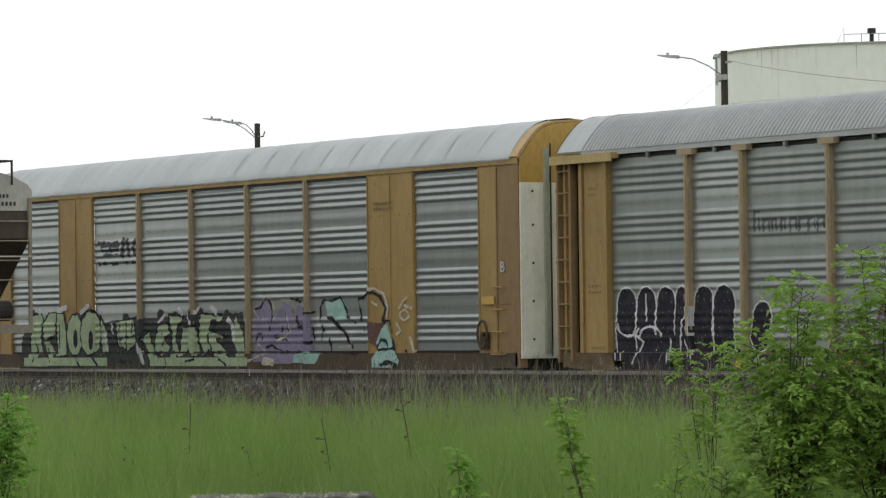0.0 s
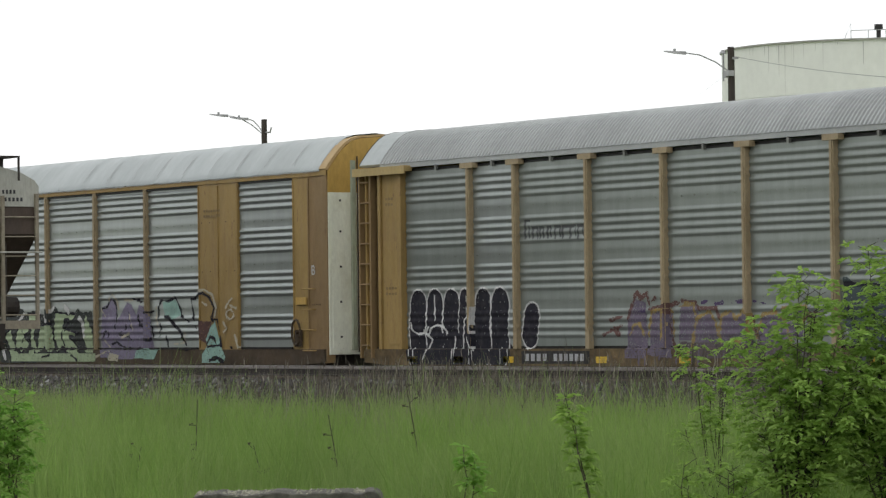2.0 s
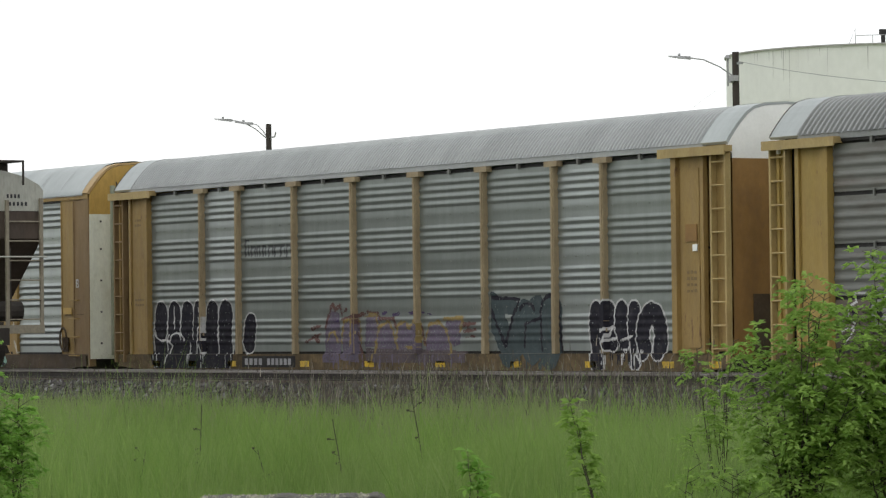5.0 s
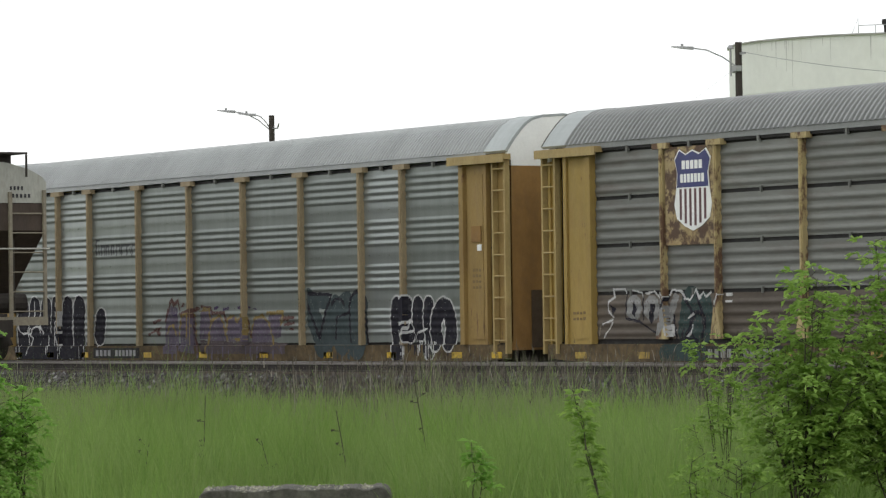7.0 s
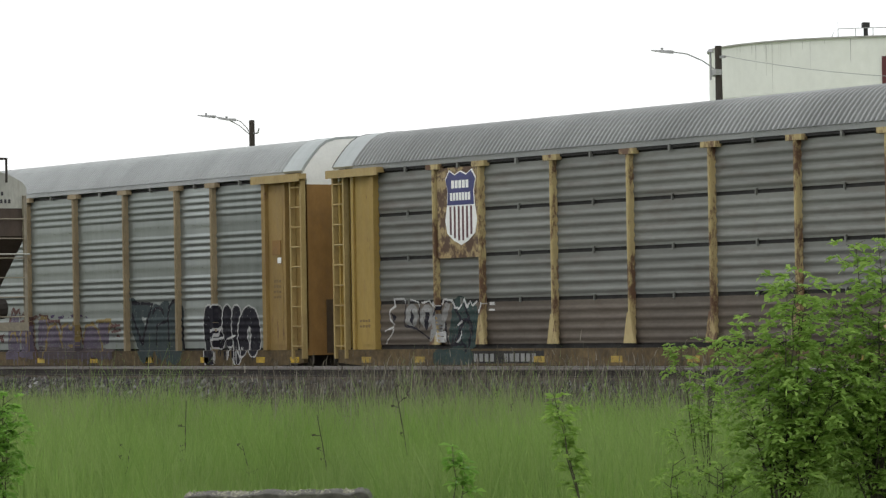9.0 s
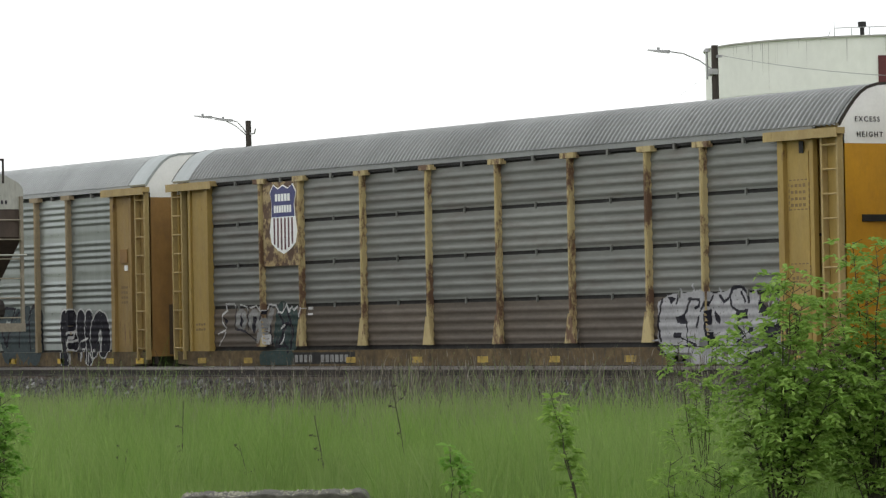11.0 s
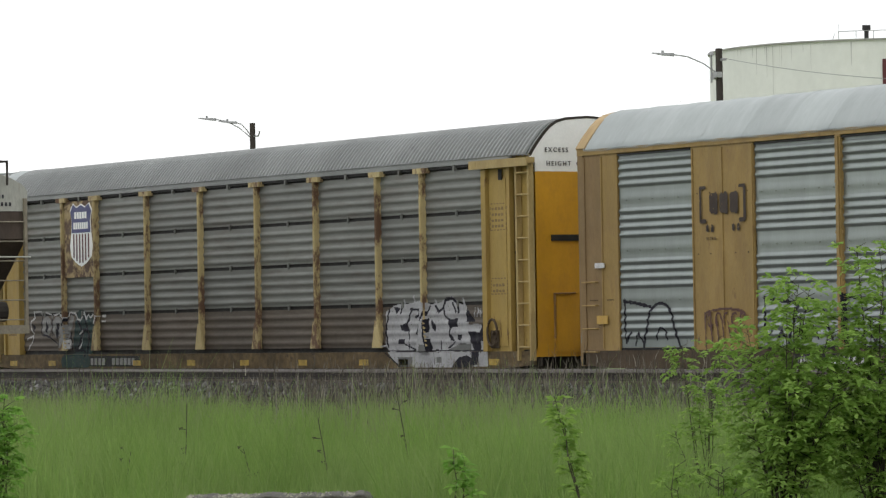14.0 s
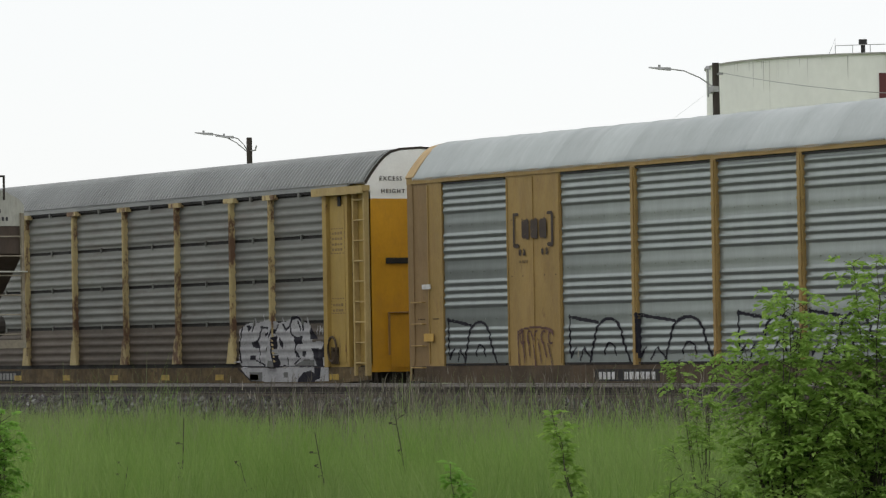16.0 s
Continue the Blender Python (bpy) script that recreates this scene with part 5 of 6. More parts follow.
lay = []
for i in range(4):
    lay += [([(7.1 + 0.1 * i, 3.9 - 0.11 * i), (8.2, 3.9 - 0.11 * i)], 0.032, 0)]
lay += [([(8.45, 3.55), (8.5, 3.9)], 0.1, 0), ([(8.75, 3.9), (8.85, 3.55)], 0.09, 0), ([(9.2, 3.88), (9.05, 3.72), (9.25, 3.55)], 0.09, 0)]
lay += [([(7.1 + 0.17 * i, 3.33), (7.19 + 0.17 * i, 3.33)], 0.03, 0) for i in range(13)]
spray(ns, "company_mark", "worn black striped company mark", lay, ["ink"], "framed", NS_POSTS, NS_PLATES, rough=0.02)
lay = []
for x, s in ((4.52, 1), (6.04, -1)):
    lay += [([(x + 0.16 * s, 4.27), (x, 4.27), (x, 3.58), (x + 0.16 * s, 3.58)], 0.035, 0)]
for x in (4.85, 5.2, 5.55):
    lay += [([(x + 0.08, 3.83), (x + 0.08, 4.06)], 0.1, 0), ([(x + 0.2, 3.78), (x + 0.2, 4.1)], 0.07, 0)]
lay += [([(x, 3.4), (x, 3.46)], 0.045, 0) for x in (4.75, 4.92, 5.65, 5.82)]
spray(cx, "company_mark", "dark brown bracketed company mark", lay, ["ink_brown"], "framed", CX_POSTS, CX_PLATES, rough=0.0)
# shield on its rust-eaten plate
g = Geo()
g.box(4.7, 6.6, -0.03, 0.04, 3.0, EAVE - 0.08)
plate = part("sign_plate", g, "rusty_plate", up, "rust-eaten yellow backing plate")
cxs = 5.72
rim = [(-0.46, 4.97), (-0.24, 4.87), (0, 4.95), (0.24, 4.87), (0.46, 4.97), (0.62, 4.78), (0.53, 4.5), (0.56, 4.2), (0.64, 3.85), (0.56, 3.58), (0.3, 3.42), (0, 3.32),
       (-0.3, 3.42), (-0.56, 3.58), (-0.64, 3.85), (-0.56, 4.2), (-0.53, 4.5), (-0.62, 4.78)]
g = Geo()
g.prism([(cxs + x * 1.05, 4.15 + (z - 4.15) * 1.04) for x, z in rim], -0.042, -0.03, "y", 0)
g.prism([(cxs + x, z) for x, z in rim if z > 4.19], -0.05, -0.042, "y", 1)
shield = part("shield", g, ["white_clean", "blue"], plate, "blue shield over white stripes")
for i in range(6):
    x = -0.47 + i * 0.175
    g = Geo()
    g.box(cxs + x, cxs + x + 0.07, -0.05, -0.042, 3.38 + 0.5 * abs(x + 0.035) ** 1.5, 4.17)
    part("stripe", g, "stripe_red", plate, "faded maroon stripe")
g = Geo()
bars(g, cxs - 0.37, cxs + 0.39, 4.58, 4.76, 5, -0.05, 0, 0.25)
bars(g, cxs - 0.43, cxs + 0.45, 4.3, 4.48, 7, -0.05, 0, 0.25)
tagged(part("lettering_bars", g, "white_clean", shield), kind="stuff")


def words(car, name, text, size, at, material, label=""):
    cu = bpy.data.curves.new(name, "FONT")
    cu.body, cu.size, cu.extrude, cu.offset, cu.space_character = text, size, 0.004, 0.001, 1.4
    tmp = bpy.data.objects.new("tmp", cu)
    me = bpy.data.meshes.new_from_object(tmp)
    bpy.data.objects.remove(tmp)
    me.materials.clear()
    me.materials.append(M[material])
    ob = new(name, me)
    ob.parent, ob.matrix_basis = car, at
    return tagged(ob, label)


words(up, "warning_words", "EXCESS", 0.145, pose(LONG - 0.03, 0.36, 5.33, 90, 0, 90), "ink", "black stencilled warning")
words(up, "warning_words", "HEIGHT", 0.145, pose(LONG - 0.03, 0.4, 5.03, 90, 0, 90), "ink", "black stencilled warning")
words(up, "warning_words", "CAR", 0.145, pose(LONG - 0.03, 1.2, 5.03, 90, 0, 90), "ink", "black stencilled warning")
words(ns, "track_letter", "B", 0.34, pose(26.98, -0.032, 2.74, 90, 0, 0), "p_white")
# rows of small bolts on the flat strips of the panels
for car, x0, x1, skip in ((ns, 6.9, 21.1, NS_POSTS), (ns, 23.4, 26.0, []), (cx, 6.4, 20.7, CX_POSTS), (cx, 1.6, 4.1, []), (fx, 2.1, 25.9, FX_POSTS)):
    g = Geo()
    for row in range(3):
        x = x0 + 0.15
        while x < x1 - 0.1:
            if all(abs(x - p) > 0.2 for p in skip):
                g.box(x - 0.013, x + 0.013, 0.034, 0.05, 4.11 - 1.07 * row, 4.134 - 1.07 * row)
            x += 0.47
    tagged(part("panel_bolts", g, "galv_dark", car, "small dull panel bolts"), kind="stuff")
# plates, stencils, handles, brackets
for car, x0, x1, z0, z1, m_, lb in ((ns, 26.25, 26.75, 2.02, 2.2, "ochre_top", "small yellow placard"), (cx, 0.65, 1.0, 2.7, 2.81, "p_white", "small white placard"), (cx, 0.7, 1.1, 1.5, 1.68, "ochre_top", "small ochre placard"),
                                    (fx, 26.5, 26.66, 3.06, 3.2, "white_clean", "small white placard"), (fx, 26.25, 26.65, 3.26, 3.62, "door_brown", "brown stencil box")):
    g = Geo()
    g.box(x0, x1, -0.06, -0.04, z0, z1)
    part("placard", g, m_, car, lb)
for car, x, z, n, rows in ((up, 26.12, 3.7, 4, 4), (up, 26.12, 2.25, 4, 2), (fx, 1.15, 4.3, 3, 2), (fx, 1.15, 2.2, 4, 2), (up, 1.15, 1.45, 4, 2), (ns, 21.5, 4.3, 7, 2), (fx, 26.25, 2.2, 3, 4), (cx, 4.7, 3.2, 3, 1)):
    g = Geo()
    for r in range(rows):
        bars(g, x, x + 0.13 * n, z + r * 0.13, z + r * 0.13 + 0.07, n, -0.026, 0, 0.35, 0.3)
    tagged(part("stencil", g, "stencil_ink", car, "dim stencilled lettering"), kind="stuff")
for x0, x1, z0, z1 in ((26.08, 26.7, 3.63, 4.22), (26.08, 26.7, 2.2, 2.55)):
    g = Geo()
    for i in range(5):
        for z in (z0, z1):
            g.box(x0 + (x1 - x0) * i / 5, x0 + (x1 - x0) * (i + 0.6) / 5, -0.03, -0.026, z, z + 0.025)
        for x in (x0 - 0.03, x1):
            g.box(x, x + 0.025, -0.03, -0.026, z0 + (z1 - z0) * i / 5, z0 + (z1 - z0) * (i + 0.6) / 5)
    tagged(part("stencil_frame", g, "stencil_ink", up, "dashed stencil frame"), kind="stuff")
# raised black block painted as the dark inside of a hole
g = Geo()
g.box(26.42, 26.56, -0.04, -0.026, 4.76, 5.0)
part("slot", g, "black", up, "black block as shade of a hole under the header beam")
for car, x in ((ns, 26.95), (cx, 0.5)):
    for z in (0.9, 1.4, 1.9, 2.4):
        g = Geo()
        g.tube([(x - 0.25, -0.04, z), (x - 0.25, -0.12, z), (x + 0.25, -0.12, z), (x + 0.25, -0.04, z)], 0.02)
        part("grab_iron", g, "rack_yellow", car)
for car, x in ((ns, 26.35), (up, 26.2)):
    g = Geo()
    g.tube([(x + 0.2 * math.cos(a / 8 * math.pi), -0.12, 1.35 + 0.3 * math.sin(a / 8 * math.pi)) for a in range(17)], 0.03)
    g.tube([(x, -0.02, 1.35), (x, -0.13, 1.35)], 0.05)
    g.box(x - 0.16, x + 0.16, -0.06, -0.02, 1.0, 1.4)
    part("hand_wheel", g, "sill_rust", car)
g = Geo()
g.box(LONG - 0.04, LONG - 0.0, 0.5, 1.5, 3.36, 3.5)
part("door_bar", g, "black", up, "black bar across the end door")
g = Geo()
g.tube([(LONG - 0.01, 0.55, 1.2), (LONG - 0.01, 0.55, 2.2), (LONG - 0.01, 1.1, 2.2)], 0.03)
part("door_latch", g, "door_brown", up)
g = Geo()
g.box(LONG - 0.04, LONG - 0.022, 0.6, 1.2, 0.9, 2.15)
part("door_hatch", g, "door_yellow", up)
g = Geo()
g.box(LONG - 0.04, LONG - 0.025, 0.6, 1.3, 0.85, 2.15)
part("door_hatch", g, "sill_rust", fx)
for z in (1.2, 2.05, 2.9, 3.75, 4.5):
    for y in (0.3, 0.95):
        g = Geo()
        g.box(LONG + 0.04, LONG + 0.06, y, y + 0.05, z, z + 0.05)
        part("bolt", g, "black", ns_door)
g = Geo()
g.box(LONG + 0.04, LONG + 0.05, 0.1, 0.62, 0.85, 4.72)
part("door_strip", g, "white", ns, "white painted door strip")


# ---- the parked covered hopper on the near track ----
def build_hopper():
    h = thing("covered_hopper", pose(-81.95, NEAR, NT), "cream grain hopper car with brown grimy, shade-darkened sloped end", "rail car")
    W, long_ = 1.55, 16.5
    roof = [(-W, 4.18), (-W * 0.93, 4.32), (-W * 0.7, 4.5), (-W * 0.35, 4.64), (0, 4.7), (W * 0.35, 4.64), (W * 0.7, 4.5), (W * 0.93, 4.32), (W, 4.18)]
    g = Geo()
    g.prism(roof + [(W, 3.7), (-W, 3.7)], -long_, 0)
    part("body_top", g, "hopper_cream", h)
    g = Geo()
    g.prism([(-0.02, 3.7), (-0.02, 3.05), (-2.3, 1.15), (-5, 1.15), (-8.2, 1.5), (-11.4, 1.15), (-14.2, 1.15), (-long_ + 0.02, 3.05), (-long_ + 0.02, 3.7)], -W + 0.04, W - 0.04, "y", 0)
    part("body", g, "hopper_brown", h, "brown grimy slope sheet, with shade in its colour")
    g = Geo()
    g.box(-long_ - 0.1, 0.0, -0.5, 0.5, 0.8, 1.1)
    part("underframe", g, "under", h)
    g = Geo()
    g.box(-0.12, 0.12, -1.5, 1.5, 0.82, 1.02)
    g.box(-2.6, -0.12, 1.42, 1.5, 0.85, 1.02)
    part("end_sill", g, "hopper_tan", h)
    g = Geo()
    g.tube([(-0.9, W - 1.2, 1.35), (-0.9, W - 0.2, 1.35)], 0.24, 12)
    g.tube([(-0.3, W - 0.75, 1.13), (-0.3, W - 0.75, 3.0)], 0.05)
    part("brake_gear", g, "under", h, "dark brake reservoir and pipes")
    for y in (-W + 0.02, -0.55, 0.55, W - 0.12):
        g = Geo()
        g.box(0.0, 0.08, y, y + 0.075, 0.9, 4.0 if abs(y) > 1 else 3.95)
        part("end_post", g, "hopper_tan", h)
    for i in range(6):
        for a, b in ((0.6, W - 0.1), (-W + 0.1, -0.6)):
            g = Geo()
            g.tube([(0.06, a, 1.15 + 0.46 * i), (0.06, b, 1.15 + 0.46 * i)], 0.018)
            part("rung", g, "hopper_tan", h)
    g = Geo()
    g.tube([(0.14, -W, 2.62), (0.14, W, 2.62)], 0.022)
    part("grab_iron", g, "hopper_cream", h)
    for y0, y1 in ((0.25, 0.95), (-0.95, -0.25)):
        g = Geo()
        g.box(-long_, 0.25, y0, y1, 4.84, 4.88)
        for i in range(14):
            g.box(-0.6 - i * 1.2, -0.55 - i * 1.2, y0 + 0.05, y1 - 0.05, 4.5, 4.84)
        g.tube([(0.22, y1 - 0.02, 4.3), (0.22, y1 - 0.02, 4.86)], 0.03)
        part("running_board", g, "under", h, "dark steel roof walkway")
    for i in range(3):
        g = Geo()
        x = -3 - i * 5
        g.prism([(x + 0.65 * math.cos(a * math.pi / 8), 0.2 * math.sin(a * math.pi / 8)) for a in range(16)], 4.6, 4.78, "z")
        part("roof_hatch", g, "hopper_cream", h)
    g = Geo()
    bars(g, 0.6, 0.98, 4.0, 4.09, 4, 0, 0, 0.45)
    bars(g, 0.55, 1.17, 3.82, 3.91, 6, 0, 0, 0.45)
    g.v = [(0.012 + p[1], p[0], p[2]) for p in g.v]
    tagged(part("car_number", g, "ink", h, "black lettering on the end"), kind="stuff")
    for xx in (-2.0, -long_ + 2.0):
        bog = Geo()
        for y in (-1.05, 0.92):
            bog.prism([(xx - 1.15, 0.36), (xx - 0.9, 0.66), (xx, 0.74), (xx + 0.9, 0.66), (xx + 1.15, 0.36), (xx + 0.4, 0.26), (xx - 0.4, 0.26)], y, y + 0.13, "y")
        for dx in (-0.9, 0.9):
            for y in (-0.85, 0.72):
                bog.prism([(xx + dx + 0.42 * math.cos(a * math.pi / 10), 0.43 + 0.42 * math.sin(a * math.pi / 10)) for a in range(20)], y, y + 0.13, "y")
        part("bogie", bog, "under", h)
    g = Geo()
    g.box(0.3, 0.75, -0.13, 0.13, 0.62, 0.88)
    g.box(0.7, 0.95, -0.22, 0.2, 0.55, 0.95)
    part("coupler", g, "under", h)


build_hopper()


# ---- beyond the train ----
def street_lamp(x, y, top, arms, label):
    p = thing("street_lamp", pose(x, y, -0.1), label, "street lamp", "lamps along the street")
    g = Geo()
    g.tube([(0, 0, 0), (0.02, 0, top * 0.5), (0, 0, top + 0.1)], 0.13, 10, end=0.105)
    part("pole", g, "pole_wood", p, "dark weathered timber pole")
    for dx, dy, z0, z1 in arms:
        a = Geo()
        a.tube([(0, 0, z0), (dx * 0.35, dy * 0.35, z0 + (z1 - z0) * 0.55), (dx * 0.7, dy * 0.7, z0 + (z1 - z0) * 0.9), (dx, dy, z1)], 0.022, 6)
        arm = part("arm", a, "lamp_metal", p)
        hd = Geo()
        u = Vector((dx, dy, 0)).normalized()
        s = Vector((-u.y, u.x, 0))
        c = Vector((dx, dy, z1))
        ring0 = [c + s * w + Vector((0, 0, h)) for w, h in ((-0.07, -0.05), (0.07, -0.05), (0.06, 0.05), (-0.06, 0.05))]
        ring1 = [c + u * 0.35 + s * w + Vector((0, 0, h)) for w, h in ((-0.1, -0.01), (0.1, -0.01), (0.08, 0.06), (-0.08, 0.06))]
        ring2 = [c + u * 0.68 + s * w + Vector((0, 0, h)) for w, h in ((-0.07, 0.05), (0.07, 0.05), (0.05, 0.08), (-0.05, 0.08))]
        for ra, rb in ((ring0, ring1), (ring1, ring2)):
            for i in range(4):
                hd.face([ra[i], ra[(i + 1) % 4], rb[(i + 1) % 4], rb[i]])
        hd.face(ring0)
        hd.face(ring2)
        cc = c + u * 0.35
        hd.box(cc.x - 0.03, cc.x + 0.03, cc.y - 0.03, cc.y + 0.03, cc.z + 0.05, cc.z + 0.14)
        part("lamp_head", hd, "lamp_metal", arm)
    return p


lamp = street_lamp(-125.1, 70, 9.35, [(-0.3, -0.5, 8.85, 9.47), (-0.7, -1.15, 8.85, 9.6)], "twin grey street lamps on a dark timber pole")
g = Geo()
g.tube([(0.05, 0, 8.95), (0.45, 0, 8.95), (0.55, 0, 9.12)], 0.03)
part("bracket", g, "lamp_metal", lamp)
lamp = street_lamp(-95.65, 70, 10.05, [(-0.72, -1.18, 9.35, 9.98)], "grey street lamp on a dark timber pole")
g = Geo()
g.box(-0.16, 0.16, -0.2, 0.0, 9.25, 9.42)
part("bracket", g, "lamp_metal", lamp)
g = Geo()
g.tube([(-0.13, -0.2, 9.1), (-0.13, -0.2, 9.98)], 0.03, 6)
g.tube([(-0.13, -0.2, 9.95), (-0.13, -0.2, 10.06)], 0.11, 8, end=0.05)
g.box(-0.14, 0.02, -0.22, 0.02, 9.2, 9.26)
part("conduit", g, "lamp_metal", lamp, "grey conduit with a small cap")
g = Geo()
g.box(0.05, 0.35, -0.03, 0.03, 9.76, 9.83)
part("wire_bracket", g, "lamp_metal", lamp)
g = Geo()
g.tube([(-95.5 + 34 * u, 70, 9.75 - 6.3 * u + 6.0 * u * u) for u in [i / 24 for i in range(25)]], 0.01, 5)
solid("overhead_wire", g, "lamp_metal", "dark sagging overhead wire from the lamp pole", "wire")
g = Geo()
g.tube([(-95.7 - 6 * u, 70 - 6 * u, 9.3 - 6.0 * u) for u in (0, 0.5, 1)], 0.0025, 4)
solid("guy_wire", g, "lamp_metal", "thin pale guy wire from the lamp pole", "wire")


def build_tank():
    R, H = 8.05, 14.3
    t = thing("storage_tank", pose(-141.5, 112.95, -0.1), "off-white steel storage tank with grey stains", "storage tank")
    ring = [(R * math.cos(a * math.pi / 60), R * math.sin(a * math.pi / 60)) for a in range(120)]
    for i in range(6):
        s = 1 - 0.0006 * i
        g = Geo()
        g.prism([(x * s, y * s) for x, y in ring], H * i / 6, H * (i + 1) / 6 - (0.012 if i < 5 else 0), "z")
        part("shell_course", g, "tank", t, "off-white painted steel course")
    g = Geo()
    g.prism([(x * 1.008, y * 1.008) for x, y in ring], H - 0.04, H + 0.03, "z")
    part("rim", g, "tank_grime", t, "grimy rim")
    g = Geo()
    n = len(g.v)
    g.v += [(x, y, H + 0.04) for x, y in ring] + [(0, 0, H + 0.5)]
    for i in range(120):
        g.f.append((n + i, n + (i + 1) % 120, n + 120))
        g.k.append(0)
    part("roof", g, "tank", t)
    r = random.Random(3)
    st = Geo()
    for i in range(40):
        a = radians(r.uniform(170, 350))
        w, ln = r.uniform(0.0006, 0.003), r.uniform(0.3, 1.5) * r.choice((0.4, 0.6, 1, 1.6))
        st.face([(R * 1.002 * math.cos(a - w), R * 1.002 * math.sin(a - w), H - 0.1), (R * 1.002 * math.cos(a + w), R * 1.002 * math.sin(a + w), H - 0.1),
                 (R * 1.002 * math.cos(a + w * 0.2), R * 1.002 * math.sin(a + w * 0.2), H - 0.1 - ln), (R * 1.002 * math.cos(a - w * 0.4), R * 1.002 * math.sin(a - w * 0.4), H - 0.1 - ln * 0.9)])
    tagged(part("streaking", st, "tank_streak", t, "grey streaks under the rim"), kind="stuff")
    front = math.atan2(-107.9, 135.2)
    rl = Geo()
    for k in range(7):
        a = front - 0.24 + 0.1 * k
        p = (R * 0.98 * math.cos(a), R * 0.98 * math.sin(a))
        rl.tube([(*p, H), (*p, H + 0.4)], 0.018, 5)
    rl.tube([(R * 0.98 * math.cos(front - 0.24 + 0.05 * k), R * 0.98 * math.sin(front - 0.24 + 0.05 * k), H + 0.4) for k in range(13)], 0.018, 5)
    a = front - 0.24
    rl.tube([(R * 0.98 * math.cos(a - 0.04), R * 0.98 * math.sin(a - 0.04), H), (R * 0.98 * math.cos(a), R * 0.98 * math.sin(a), H + 0.72), (R * 0.98 * math.cos(a), R * 0.98 * math.sin(a), H)], 0.018, 5)
    part("roof_rail", rl, "lamp_metal", t)
    v = Geo()
    a = front - 0.1
    p = (R * 0.8 * math.cos(a), R * 0.8 * math.sin(a))
    v.tube([(*p, H), (*p, H + 0.6)], 0.1, 10)
    v.tube([(*p, H + 0.5), (*p, H + 0.75)], 0.19, 10)
    part("roof_vent", v, "black", t, "dark roof vent")
    m_ = Geo()
    a0 = front + 0.006
    for i in range(8):
        a, b = a0 + 0.02 * i, a0 + 0.02 * (i + 1)
        m_.face([(R * 1.004 * math.cos(q) , R * 1.004 * math.sin(q), z) for q, z in ((a, H - 2.4), (b, H - 2.4), (b, H - 0.9), (a, H - 0.9))])
    part("painted_mark", m_, "maroon", t, "maroon painted shape")


M["tank_streak"] = mat("pale_grey_streak", (0.50, 0.50, 0.46), 0.7, stain=0.3, stain_scale=1)
build_tank()


# ---- ballast, grass, weeds ----
def scatter_mesh(name, verts, faces, material, label, category):
    me = bpy.data.meshes.new(name)
    me.from_pydata(verts, [], faces)
    me.materials.append(M[material])
    return tagged(new(name, me), label, category, kind="stuff")


def build_stones():
    r = np.random.RandomState(4)
    n = 26000
    base = np.array([(1, 0, 0), (-1, 0, 0), (0, 1, 0), (0, -1, 0), (0, 0, 1), (0, 0, -1)], float)
    tri = np.array([(0, 2, 4), (2, 1, 4), (1, 3, 4), (3, 0, 4), (2, 0, 5), (1, 2, 5), (3, 1, 5), (0, 3, 5)])
    x = r.uniform(-96, -40, n)
    y = r.uniform(34.9, 37.35, n)
    z = np.array([ground_height(v) for v in y])
    size = r.uniform(0.025, 0.06, n) * r.choice([0.8, 1.0, 1.3], n)
    v = base[None] * size[:, None, None] * r.uniform(0.6, 1.3, (n, 6, 3))
    a = r.uniform(0, 6.28, n)
    c, s = np.cos(a)[:, None], np.sin(a)[:, None]
    v = np.stack([v[..., 0] * c - v[..., 1] * s, v[..., 0] * s + v[..., 1] * c + v[..., 2] * 0.3, v[..., 2]], -1)
    v += np.stack([x, y, z + size * 0.4], -1)[:, None]
    f = (tri[None] + 6 * np.arange(n)[:, None, None]).reshape(-1, 3)
    scatter_mesh("ballast_stones", v.reshape(-1, 3).tolist(), f.tolist(), "stones", "loose grey ballast stones beside the rails", "gravel")


def blades(r, x, y, z, h, w, lean):
    """Two-piece tapering blades standing at the given places."""
    n = len(x)
    a, b = r.uniform(0, 6.28, n), r.uniform(0, 6.28, n)
    dx, dy = np.cos(a) * w, np.sin(a) * w
    lx, ly = np.cos(b) * lean * h, np.sin(b) * lean * h
    p = np.stack([np.stack([x - dx, y - dy, z], -1), np.stack([x + dx, y + dy, z], -1),
                  np.stack([x - dx * 0.7 + lx * 0.35, y - dy * 0.7 + ly * 0.35, z + h * 0.55], -1),
                  np.stack([x + dx * 0.7 + lx * 0.35, y + dy * 0.7 + ly * 0.35, z + h * 0.55], -1),
                  np.stack([x + lx, y + ly, z + h], -1)], 1)
    i = 5 * np.arange(n)[:, None]
    tri = np.concatenate([i + [0, 1, 3], i + [0, 3, 2], i + [2, 3, 4]])
    return p.reshape(-1, 3), tri


